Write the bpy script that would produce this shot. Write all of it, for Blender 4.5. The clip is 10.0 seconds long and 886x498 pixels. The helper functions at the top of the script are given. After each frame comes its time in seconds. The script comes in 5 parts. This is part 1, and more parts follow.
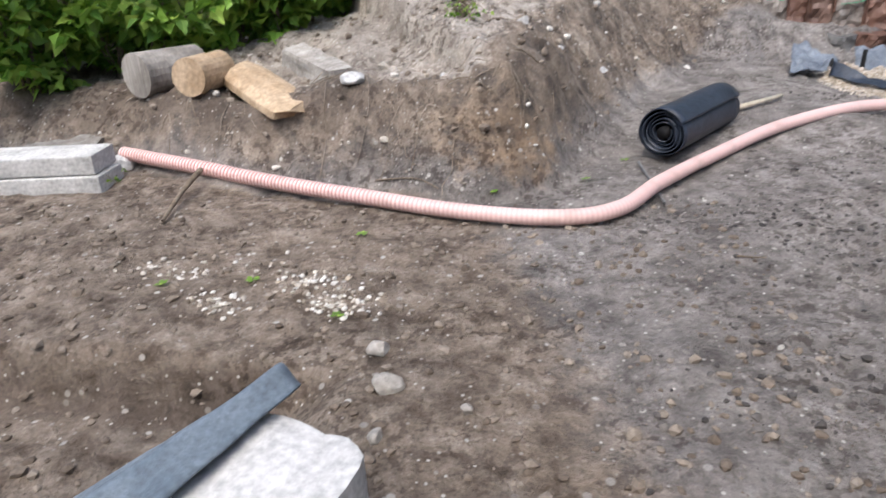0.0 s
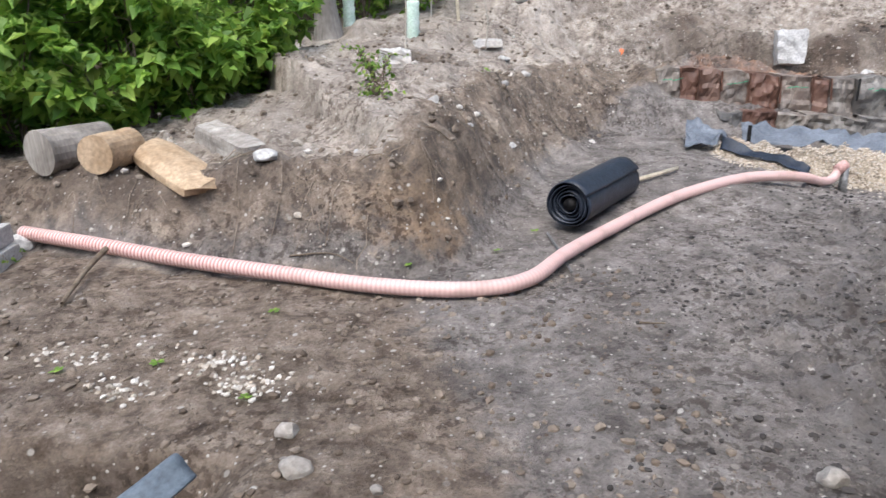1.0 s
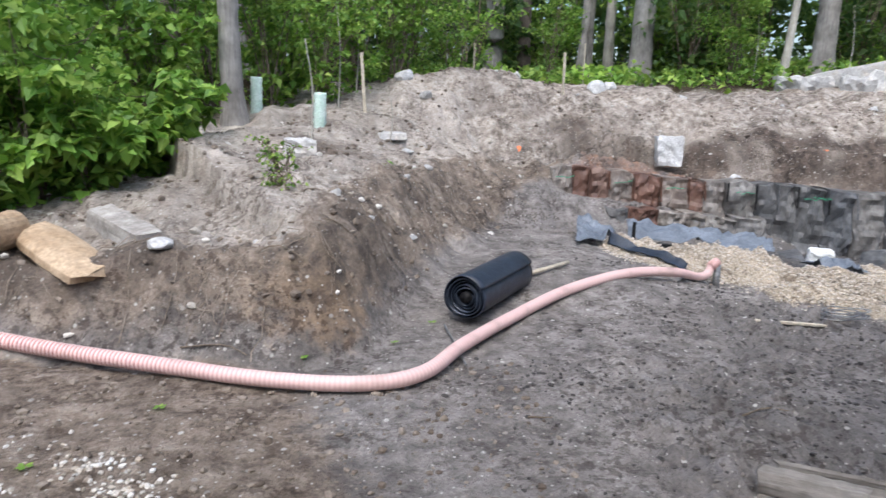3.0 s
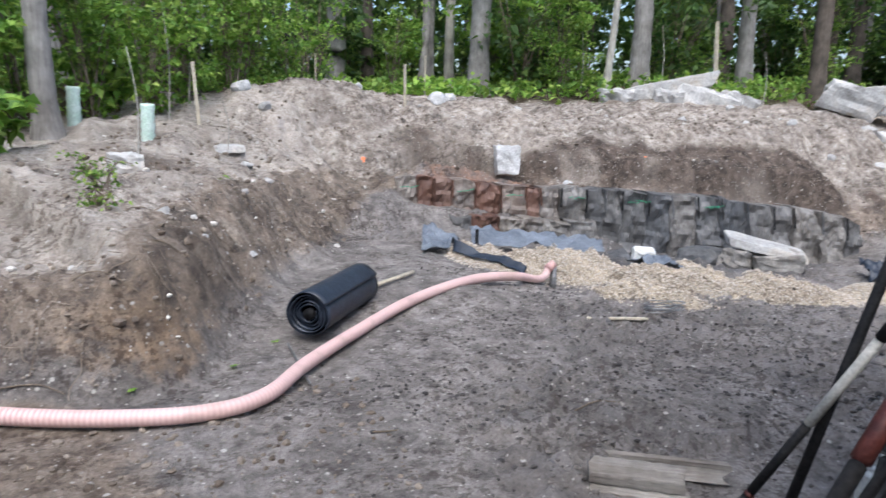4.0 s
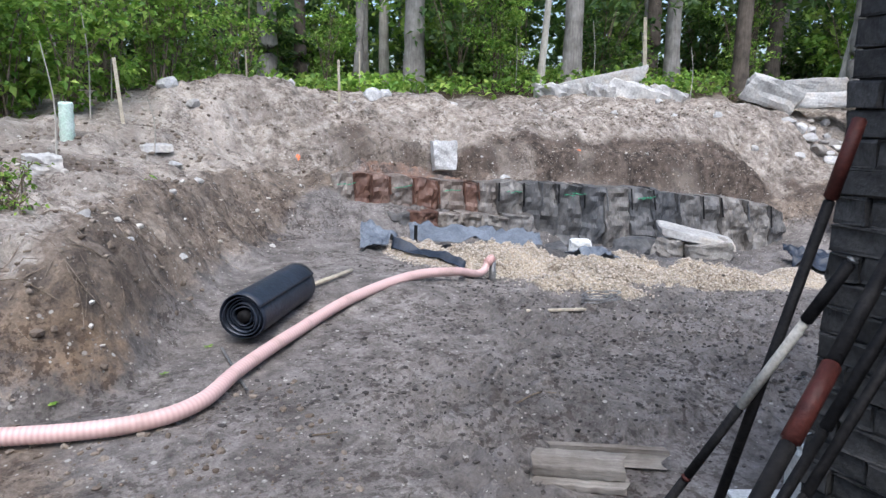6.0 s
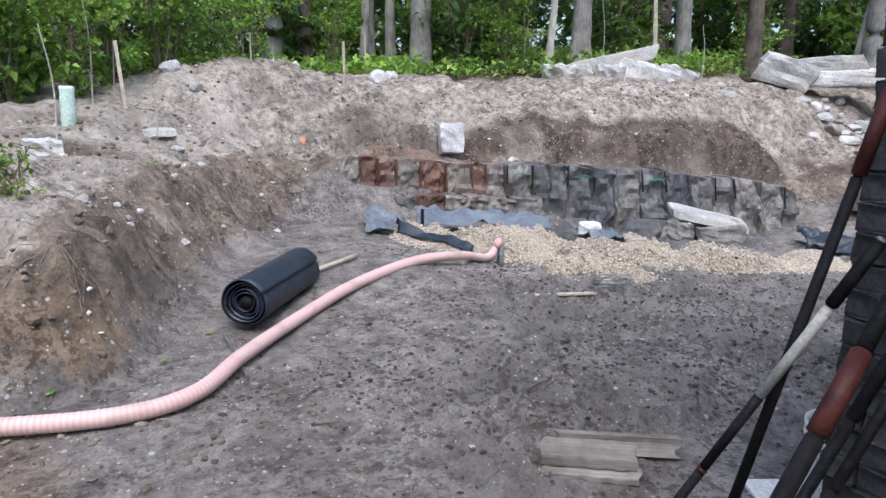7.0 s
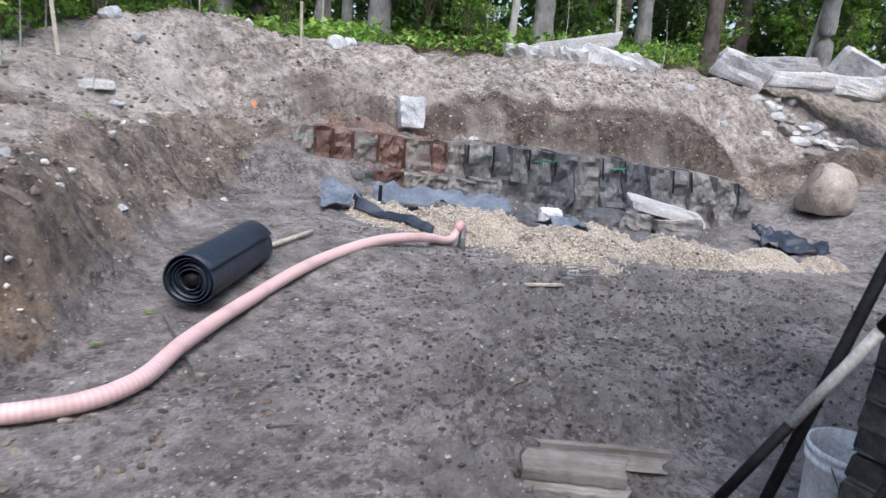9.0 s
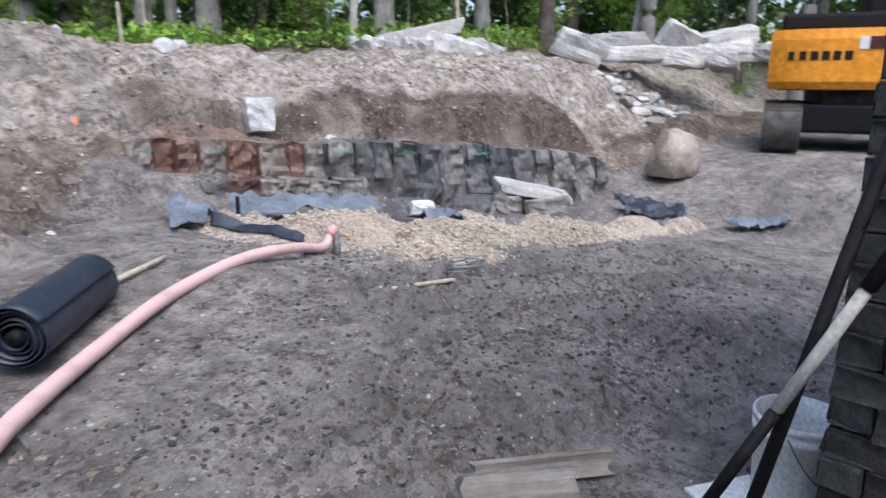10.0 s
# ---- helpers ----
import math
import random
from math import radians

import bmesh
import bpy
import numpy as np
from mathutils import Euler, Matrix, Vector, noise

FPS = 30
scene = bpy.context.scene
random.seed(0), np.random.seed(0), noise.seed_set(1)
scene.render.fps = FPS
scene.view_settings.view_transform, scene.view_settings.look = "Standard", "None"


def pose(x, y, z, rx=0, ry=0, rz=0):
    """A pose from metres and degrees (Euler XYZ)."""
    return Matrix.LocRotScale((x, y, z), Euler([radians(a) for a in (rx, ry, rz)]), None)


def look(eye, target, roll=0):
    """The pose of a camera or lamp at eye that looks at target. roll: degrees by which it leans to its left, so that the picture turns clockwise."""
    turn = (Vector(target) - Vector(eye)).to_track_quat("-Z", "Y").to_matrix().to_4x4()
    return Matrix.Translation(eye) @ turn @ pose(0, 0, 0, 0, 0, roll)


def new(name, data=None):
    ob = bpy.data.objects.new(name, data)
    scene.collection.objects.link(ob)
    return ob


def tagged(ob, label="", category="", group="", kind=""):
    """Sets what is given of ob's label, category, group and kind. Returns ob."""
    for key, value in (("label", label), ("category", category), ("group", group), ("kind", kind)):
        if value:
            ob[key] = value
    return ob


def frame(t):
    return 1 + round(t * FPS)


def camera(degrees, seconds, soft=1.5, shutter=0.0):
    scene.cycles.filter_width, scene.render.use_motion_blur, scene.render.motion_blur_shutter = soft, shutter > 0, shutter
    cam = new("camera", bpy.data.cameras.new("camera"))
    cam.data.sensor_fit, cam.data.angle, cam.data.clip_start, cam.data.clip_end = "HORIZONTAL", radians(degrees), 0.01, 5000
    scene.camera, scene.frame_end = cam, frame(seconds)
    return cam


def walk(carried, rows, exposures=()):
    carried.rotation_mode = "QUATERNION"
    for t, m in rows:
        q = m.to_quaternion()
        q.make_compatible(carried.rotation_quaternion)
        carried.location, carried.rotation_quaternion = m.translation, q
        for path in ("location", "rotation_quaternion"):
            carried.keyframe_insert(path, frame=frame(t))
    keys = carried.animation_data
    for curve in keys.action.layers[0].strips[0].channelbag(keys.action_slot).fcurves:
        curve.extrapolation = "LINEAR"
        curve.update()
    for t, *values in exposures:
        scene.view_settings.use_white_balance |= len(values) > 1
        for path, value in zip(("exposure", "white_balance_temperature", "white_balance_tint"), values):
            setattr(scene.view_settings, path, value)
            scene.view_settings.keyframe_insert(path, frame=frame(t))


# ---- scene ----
cam = camera(66.0, 10.0, soft=1.4, shutter=0.4)
PATH = [
    (0, (-0.225, 0.021, 1.352), (-0.409, 1.833, 0.526), -2.8),
    (0.5, (-0.185, 0.0, 1.366), (-0.251, 1.868, 0.654), -2.0),
    (1, (-0.156, 0.002, 1.387), (-0.121, 1.894, 0.739), -1.7),
    (1.5, (-0.148, 0.029, 1.399), (-0.017, 1.937, 0.813), -1.0),
    (2, (-0.133, 0.021, 1.414), (0.031, 1.952, 0.919), -0.4),
    (2.2, (-0.131, 0.021, 1.411), (0.043, 1.955, 0.935), -0.1),
    (3.3, (-0.087, -0.086, 1.497), (0.336, 1.825, 1.09), 1.0),
    (3.5, (-0.066, -0.086, 1.496), (0.449, 1.805, 1.094), 0.4),
    (4, (-0.023, -0.065, 1.503), (0.699, 1.76, 1.118), 1.3),
    (4.5, (0.005, -0.082, 1.502), (0.878, 1.685, 1.158), 1.6),
    (5, (-0.006, -0.076, 1.502), (0.921, 1.663, 1.161), 1.3),
    (5.5, (0.002, -0.065, 1.495), (0.915, 1.679, 1.14), 1.1),
    (6, (0.016, -0.031, 1.488), (0.895, 1.722, 1.097), 0.7),
    (7.5, (0.099, 0.08, 1.453), (0.951, 1.833, 1.005), 0.2),
    (8, (-0.028, 0.082, 1.463), (0.899, 1.797, 1.016), 1.2),
    (8.5, (-0.052, 0.144, 1.439), (0.907, 1.833, 0.965), 0.6),
    (9, (0.082, 0.437, 1.423), (1.08, 2.098, 0.927), 4.4),
    (9.5, (0.165, 0.597, 1.404), (1.297, 2.181, 0.946), 2.7),
    (10, (0.213, 0.857, 1.336), (1.532, 2.28, 0.849), 0.0),
]
walk(cam, [(t, look(eye, target, roll)) for t, eye, target, roll in PATH], [(0, 1.58, 6250, 8), (3, 1.5, 5950, 7), (10, 1.45, 5800, 9)])

# ---- world and light: thin evening cloud over a clearing ----
world = bpy.data.worlds.new("world")
scene.world = world
world.use_nodes = True
wn = world.node_tree.nodes
sky = wn.new("ShaderNodeTexSky")
sky.sky_type = "NISHITA"
sky.sun_disc = False
sky.sun_elevation, sky.sun_rotation = radians(62), radians(200)
sky.air_density, sky.dust_density, sky.ozone_density = 1.0, 4.0, 1.0
wn["Background"].inputs[1].default_value = 0.11
world.node_tree.links.new(sky.outputs[0], wn["Background"].inputs[0])
sun = new("sun", bpy.data.lights.new("sun", "SUN"))
sun.data.energy, sun.data.angle, sun.data.color = 0.55, radians(40), (1.0, 0.985, 0.965)
sun.matrix_world = look((0, 0, 30), (0.16 * 30, 0.44 * 30, 3.5))


# ---- materials ----
def links(m):
    return m.node_tree.nodes, m.node_tree.links


def noise_node(n, l, scale, detail=6, rough=0.6, kind="Object"):
    t = n.new("ShaderNodeTexCoord")
    x = n.new("ShaderNodeTexNoise")
    x.inputs["Scale"].default_value, x.inputs["Detail"].default_value, x.inputs["Roughness"].default_value = scale, detail, rough
    l.new(t.outputs[kind], x.inputs["Vector"])
    return x


def ramp(n, l, src, stops):
    r = n.new("ShaderNodeValToRGB")
    while len(r.color_ramp.elements) < len(stops):
        r.color_ramp.elements.new(0.5)
    for e, (p, c) in zip(r.color_ramp.elements, stops):
        e.position, e.color = p, (*c, 1) if len(c) == 3 else c
    l.new(src, r.inputs[0])
    return r


def mixc(n, l, fac, a, b, mode="MIX"):
    m = n.new("ShaderNodeMix")
    m.data_type, m.blend_type = "RGBA", mode
    for sock, v in ((m.inputs[0], fac), (m.inputs[6], a), (m.inputs[7], b)):
        if isinstance(v, (int, float)):
            sock.default_value = v
        elif isinstance(v, tuple):
            sock.default_value = (*v, 1)
        else:
            l.new(v, sock)
    return m.outputs[2]


def mat(name, c1, c2, scale=8.0, rough=0.8, bump=0.3, metal=0.0, fine=60.0, c3=None, spec=0.3, vary=0.0):
    """Two or three colours in broad noise, darkened and lightened by a fine grain, with relief."""
    m = bpy.data.materials.new(name)
    m.use_nodes = True
    n, l = links(m)
    p = n["Principled BSDF"]
    big, small = noise_node(n, l, scale), noise_node(n, l, fine, 4)
    stops = [(0.35, c1), (0.65, c2)] if c3 is None else [(0.3, c1), (0.52, c2), (0.72, c3)]
    col = ramp(n, l, big.outputs[0], stops).outputs[0]
    grain = ramp(n, l, small.outputs[0], [(0.3, (0.72,) * 3), (0.7, (1.2,) * 3)])
    col = mixc(n, l, 1.0, col, grain.outputs[0], "MULTIPLY")
    if vary:
        info = n.new("ShaderNodeObjectInfo")
        r = ramp(n, l, info.outputs["Random"], [(0, (1 - vary,) * 3), (1, (1 + vary,) * 3)])
        col = mixc(n, l, 1.0, col, r.outputs[0], "MULTIPLY")
    l.new(col, p.inputs["Base Color"])
    p.inputs["Roughness"].default_value, p.inputs["Metallic"].default_value = rough, metal
    p.inputs["Specular IOR Level"].default_value = spec
    add = n.new("ShaderNodeMath")
    l.new(big.outputs[0], add.inputs[0]), l.new(small.outputs[0], add.inputs[1])
    b = n.new("ShaderNodeBump")
    b.inputs["Strength"].default_value, b.inputs["Distance"].default_value = bump, 0.01
    l.new(add.outputs[0], b.inputs["Height"])
    l.new(b.outputs[0], p.inputs["Normal"])
    return m


def attr(n, name):
    a = n.new("ShaderNodeAttribute")
    a.attribute_name = name
    return a.outputs["Fac"]


def ground_material():
    m = bpy.data.materials.new("ground_soil")
    m.use_nodes = True
    n, l = links(m)
    p = n["Principled BSDF"]
    big, mid, fine = noise_node(n, l, 0.9), noise_node(n, l, 7, 8, 0.7), noise_node(n, l, 55, 6, 0.7)
    floor = ramp(n, l, mid.outputs[0], [(0.34, (0.135, 0.12, 0.108)), (0.5, (0.24, 0.216, 0.197)), (0.68, (0.35, 0.32, 0.295))]).outputs[0]
    dirt = ramp(n, l, mid.outputs[0], [(0.36, (0.105, 0.079, 0.057)), (0.5, (0.225, 0.178, 0.138)), (0.66, (0.345, 0.29, 0.235))]).outputs[0]
    sand = ramp(n, l, mid.outputs[0], [(0.34, (0.28, 0.24, 0.2)), (0.5, (0.4, 0.35, 0.3)), (0.68, (0.5, 0.45, 0.395))]).outputs[0]
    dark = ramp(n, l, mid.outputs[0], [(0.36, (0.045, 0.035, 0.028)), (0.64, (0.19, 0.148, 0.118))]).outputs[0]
    clay = ramp(n, l, mid.outputs[0], [(0.3, (0.17, 0.115, 0.075)), (0.7, (0.36, 0.262, 0.175))]).outputs[0]
    wet = ramp(n, l, mid.outputs[0], [(0.36, (0.045, 0.043, 0.044)), (0.64, (0.17, 0.16, 0.158))]).outputs[0]
    litter = ramp(n, l, mid.outputs[0], [(0.35, (0.03, 0.022, 0.013)), (0.5, (0.075, 0.05, 0.03)), (0.65, (0.05, 0.075, 0.02))]).outputs[0]
    grav = ramp(n, l, fine.outputs[0], [(0.35, (0.3, 0.24, 0.17)), (0.65, (0.58, 0.5, 0.39))]).outputs[0]
    red = ramp(n, l, mid.outputs[0], [(0.3, (0.2, 0.1, 0.06)), (0.7, (0.34, 0.2, 0.13))]).outputs[0]
    col = floor
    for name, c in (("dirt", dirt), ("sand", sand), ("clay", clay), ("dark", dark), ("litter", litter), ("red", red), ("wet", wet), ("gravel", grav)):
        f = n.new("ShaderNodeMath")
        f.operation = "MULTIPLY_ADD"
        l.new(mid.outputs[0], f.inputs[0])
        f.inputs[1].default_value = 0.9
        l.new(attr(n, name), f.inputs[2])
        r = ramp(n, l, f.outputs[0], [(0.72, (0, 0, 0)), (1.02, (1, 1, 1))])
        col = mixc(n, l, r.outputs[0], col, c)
    grain = ramp(n, l, fine.outputs[0], [(0.28, (0.62,) * 3), (0.72, (1.3,) * 3)]).outputs[0]
    col = mixc(n, l, 0.85, col, grain, "MULTIPLY")
    stain = ramp(n, l, big.outputs[0], [(0.38, (0.84,) * 3), (0.62, (1.12,) * 3)]).outputs[0]
    col = mixc(n, l, 1.0, col, stain, "MULTIPLY")
    damp = noise_node(n, l, 2.3, 5, 0.65)
    col = mixc(n, l, 1.0, col, ramp(n, l, damp.outputs[0], [(0.4, (0.8, 0.79, 0.79)), (0.56, (1.12,) * 3)]).outputs[0], "MULTIPLY")
    # dark crumbs in patches, and pale grit
    crumb, patch = noise_node(n, l, 19, 3, 0.7), noise_node(n, l, 1.7, 4, 0.6)
    cm = n.new("ShaderNodeMath")
    cm.operation = "MULTIPLY"
    l.new(ramp(n, l, crumb.outputs[0], [(0.5, (0,) * 3), (0.57, (1,) * 3)]).outputs[0], cm.inputs[0])
    l.new(ramp(n, l, patch.outputs[0], [(0.42, (0.05,) * 3), (0.58, (0.9,) * 3)]).outputs[0], cm.inputs[1])
    col = mixc(n, l, cm.outputs[0], col, mixc(n, l, 1.0, col, (0.45, 0.42, 0.4), "MULTIPLY"))
    for scale, size in ((38, 0.2), (15, 0.16)):
        vor = n.new("ShaderNodeTexVoronoi")
        vor.inputs["Scale"].default_value = scale
        tc = n.new("ShaderNodeTexCoord")
        l.new(tc.outputs["Object"], vor.inputs["Vector"])
        spot = ramp(n, l, vor.outputs["Distance"], [(size, (1,) * 3), (size + 0.08, (0,) * 3)]).outputs[0]
        sep = n.new("ShaderNodeSeparateColor")
        l.new(vor.outputs["Color"], sep.inputs[0])
        few = ramp(n, l, sep.outputs[0], [(0.8, (0,) * 3), (0.83, (1,) * 3)]).outputs[0]
        gm = n.new("ShaderNodeMath")
        gm.operation = "MULTIPLY"
        l.new(spot, gm.inputs[0]), l.new(few, gm.inputs[1])
        stone = ramp(n, l, sep.outputs[1], [(0, (0.22, 0.19, 0.16)), (1, (0.58, 0.55, 0.5))]).outputs[0]
        col = mixc(n, l, gm.outputs[0], col, stone)
    l.new(col, p.inputs["Base Color"])
    wr = n.new("ShaderNodeMapRange")
    l.new(attr(n, "wet"), wr.inputs[0])
    wr.inputs[3].default_value, wr.inputs[4].default_value = 0.92, 0.6
    l.new(wr.outputs[0], p.inputs["Roughness"])
    p.inputs["Specular IOR Level"].default_value = 0.25
    h = n.new("ShaderNodeMath")
    h.operation = "MULTIPLY_ADD"
    l.new(mid.outputs[0], h.inputs[0])
    h.inputs[1].default_value = 3.0
    l.new(fine.outputs[0], h.inputs[2])
    b = n.new("ShaderNodeBump")
    b.inputs["Strength"].default_value, b.inputs["Distance"].default_value = 0.9, 0.02
    l.new(h.outputs[0], b.inputs["Height"])
    l.new(b.outputs[0], p.inputs["Normal"])
    return m


def leaf_material(name, c1, c2, c3):
    m = bpy.data.materials.new(name)
    m.use_nodes = True
    n, l = links(m)
    p = n["Principled BSDF"]
    g = n.new("ShaderNodeNewGeometry")
    c = ramp(n, l, g.outputs["Random Per Island"], [(0.0, c1), (0.5, c2), (1.0, c3)]).outputs[0]
    patch = noise_node(n, l, 0.5, 3)
    tone = ramp(n, l, patch.outputs[0], [(0.35, (0.6,) * 3), (0.65, (1.25,) * 3)]).outputs[0]
    c = mixc(n, l, 1.0, c, tone, "MULTIPLY")
    l.new(c, p.inputs["Base Color"])
    p.inputs["Roughness"].default_value = 0.55
    t = n.new("ShaderNodeBsdfTranslucent")
    l.new(c, t.inputs[0])
    mx = n.new("ShaderNodeMixShader")
    mx.inputs[0].default_value = 0.45
    l.new(p.outputs[0], mx.inputs[1]), l.new(t.outputs[0], mx.inputs[2])
    l.new(mx.outputs[0], n["Material Output"].inputs[0])
    return m


def bark_material(name, c1, c2, stretch=(30, 30, 3)):
    m = mat(name, c1, c2, scale=3, rough=0.9, bump=0.8, fine=30)
    n, l = links(m)
    t = n.new("ShaderNodeTexCoord")
    s = n.new("ShaderNodeMapping")
    s.inputs["Scale"].default_value = stretch
    l.new(t.outputs["Object"], s.inputs[0])
    for x in [k for k in n if k.type == "TEX_NOISE" and k.inputs["Scale"].default_value > 20]:
        x.inputs["Scale"].default_value = 1.0
        l.new(s.outputs[0], x.inputs["Vector"])
    return m


M_GROUND = ground_material()
M_HOSEEND = mat("pink_elbow", (0.52, 0.3, 0.27), (0.66, 0.42, 0.38), 9, 0.5, 0.2)
# blue tint in the membrane's black stands in for reflected sky
M_BLACK = mat("black_membrane", (0.014, 0.019, 0.029), (0.032, 0.042, 0.062), 5, 0.42, 0.25, fine=40, spec=0.4)
M_MAT = mat("grey_drainage_mat", (0.10, 0.115, 0.14), (0.2, 0.225, 0.26), 4, 0.55, 0.3, fine=70)
M_GREYWOOD = bark_material("weathered_wood", (0.15, 0.13, 0.11), (0.36, 0.33, 0.295), (4, 60, 60))
M_WOOD = mat("cut_wood", (0.34, 0.235, 0.14), (0.52, 0.39, 0.26), 6, 0.8, 0.5, fine=40)
M_STAKE = mat("pale_stake_wood", (0.42, 0.36, 0.27), (0.62, 0.55, 0.43), 8, 0.8, 0.3)
M_GRANITE = mat("pale_granite", (0.3, 0.285, 0.27), (0.5, 0.485, 0.46), 2.5, 0.85, 0.6, fine=25, c3=(0.46, 0.4, 0.33), vary=0.15)
M_STONE = mat("field_stone", (0.23, 0.205, 0.18), (0.4, 0.375, 0.34), 7, 0.85, 0.5, fine=40, vary=0.25)
M_BOULDER = mat("brown_boulder", (0.24, 0.19, 0.15), (0.42, 0.36, 0.3), 2.5, 0.85, 0.5, fine=25)
M_WHITE = mat("white_stone", (0.4, 0.39, 0.375), (0.6, 0.59, 0.575), 5, 0.8, 0.4, fine=40)
M_PALEBLOCK = mat("pale_dusty_stone", (0.46, 0.45, 0.435), (0.58, 0.57, 0.555), 4, 0.85, 0.35, fine=40)
M_PAIL = mat("white_plastic", (0.68, 0.67, 0.63), (0.76, 0.75, 0.72), 3, 0.4, 0.05)
M_RUST = mat("rusty_rock", (0.05, 0.025, 0.017), (0.14, 0.065, 0.042), 3, 0.7, 0.7, fine=22)
M_ROCK = mat("wet_grey_rock", (0.03, 0.032, 0.035), (0.1, 0.1, 0.102), 3.5, 0.42, 0.8, fine=18, c3=(0.19, 0.188, 0.19))
M_BARK = bark_material("grey_bark", (0.16, 0.145, 0.13), (0.33, 0.31, 0.285))
M_BARK2 = bark_material("dark_bark", (0.06, 0.048, 0.038), (0.14, 0.115, 0.092))
M_BARK3 = bark_material("pale_bark", (0.3, 0.28, 0.24), (0.5, 0.47, 0.41))
M_LEAF = leaf_material("spring_leaf", (0.11, 0.23, 0.03), (0.23, 0.4, 0.06), (0.42, 0.56, 0.11))
M_LEAF2 = leaf_material("forest_leaf", (0.045, 0.1, 0.025), (0.09, 0.17, 0.04), (0.17, 0.25, 0.06))
M_PALEWOOD = mat("bleached_wood", (0.36, 0.35, 0.33), (0.58, 0.565, 0.54), 6, 0.85, 0.5, fine=45)
M_TWIG = mat("twig", (0.12, 0.09, 0.06), (0.25, 0.2, 0.15), 10, 0.9, 0.3)
M_ORANGE = mat("orange_machine_paint", (0.72, 0.27, 0.015), (0.8, 0.32, 0.025), 1.5, 0.4, 0.05, fine=10)
M_STEEL = mat("dirty_steel", (0.035, 0.032, 0.03), (0.1, 0.09, 0.08), 4, 0.6, 0.4, metal=0.3)
M_TOOLBLACK = mat("black_grip", (0.007, 0.007, 0.008), (0.018, 0.017, 0.017), 20, 0.6, 0.3, fine=80, spec=0.15)
M_TOOLRED = mat("worn_red_paint", (0.045, 0.011, 0.009), (0.09, 0.024, 0.018), 14, 0.55, 0.3, fine=80)
M_TOOLWHITE = mat("dirty_white_sleeve", (0.4, 0.38, 0.33), (0.48, 0.46, 0.41), 14, 0.6, 0.2, fine=80)
M_BRICK = mat("grey_brick", (0.034, 0.033, 0.032), (0.075, 0.073, 0.07), 9, 0.9, 0.7, fine=60, vary=0.3)
M_MORTAR = mat("mortar", (0.03, 0.028, 0.027), (0.06, 0.057, 0.054), 12, 0.95, 0.5)
M_TARP = mat("blue_grey_tarp", (0.1, 0.125, 0.15), (0.19, 0.225, 0.26), 4, 0.5, 0.4, fine=60)
M_GREEN = mat("green_marking_paint", (0.03, 0.2, 0.1), (0.08, 0.36, 0.2), 20, 0.6, 0.2)
M_FLUO = mat("orange_marking_paint", (0.75, 0.16, 0.05), (0.85, 0.28, 0.12), 20, 0.6, 0.2)
M_TUBE = mat("pale_green_tube", (0.5, 0.66, 0.55), (0.72, 0.82, 0.75), 12, 0.5, 0.3)
M_DRAB = mat("dull_metal", (0.2, 0.2, 0.2), (0.33, 0.33, 0.33), 12, 0.45, 0.2, metal=0.6)


# ---- mesh helpers ----
def hash01(i, j, k=0):
    v = np.sin(i * 127.1 + j * 311.7 + k * 74.7) * 43758.5453
    return v - np.floor(v)


def vnoise(x, y, k=0):
    xi, yi = np.floor(x), np.floor(y)
    fx, fy = x - xi, y - yi
    fx, fy = fx * fx * (3 - 2 * fx), fy * fy * (3 - 2 * fy)
    a = hash01(xi, yi, k) * (1 - fx) + hash01(xi + 1, yi, k) * fx
    b = hash01(xi, yi + 1, k) * (1 - fx) + hash01(xi + 1, yi + 1, k) * fx
    return a * (1 - fy) + b * fy


def fbm(x, y, k=0, octaves=4):
    total, amp = 0, 0.5
    for o in range(octaves):
        total = total + amp * (vnoise(x * 2**o, y * 2**o, k + o) - 0.5)
        amp *= 0.55
    return total


def smooth(a, b, x):
    t = np.clip((x - a) / (b - a), 0, 1)
    return t * t * (3 - 2 * t)


def grid_mesh(name, verts, faces, material, parent=None, soft=True):
    """A mesh object from arrays: verts (n, 3), faces (m, k)."""
    verts, faces = np.asarray(verts, np.float32), np.asarray(faces, np.int32)
    me = bpy.data.meshes.new(name)
    m, k = faces.shape
    me.vertices.add(len(verts)), me.loops.add(m * k), me.polygons.add(m)
    me.vertices.foreach_set("co", verts.ravel())
    me.loops.foreach_set("vertex_index", faces.ravel())
    me.polygons.foreach_set("loop_start", np.arange(0, m * k, k, dtype=np.int32))
    me.polygons.foreach_set("use_smooth", np.full(m, soft))
    me.update(calc_edges=True)
    me.materials.append(material)
    ob = new(name, me)
    ob.parent = parent
    return ob


def part(name, bm, material, parent=None, label="", soft=False):
    me = bpy.data.meshes.new(name)
    bmesh.ops.recalc_face_normals(bm, faces=bm.faces)
    bm.to_mesh(me)
    bm.free()
    me.materials.append(material)
    me.polygons.foreach_set("use_smooth", [soft] * len(me.polygons))
    ob = new(name, me)
    ob.parent = parent
    if label:
        ob["label"] = label
    return ob


def empty(name, m, label, category, group=""):
    ob = new(name)
    ob.matrix_world = m
    return tagged(ob, label, category, group)


def box(bm, size, m=None, bevel=0.0):
    r = bmesh.ops.create_cube(bm, size=1.0, matrix=(m or Matrix()) @ Matrix.Diagonal((*size, 1)))
    if bevel:
        edges = list({e for v in r["verts"] for e in v.link_edges})
        bmesh.ops.bevel(bm, geom=edges, offset=bevel, segments=2, affect="EDGES", profile=0.6)
    return bm


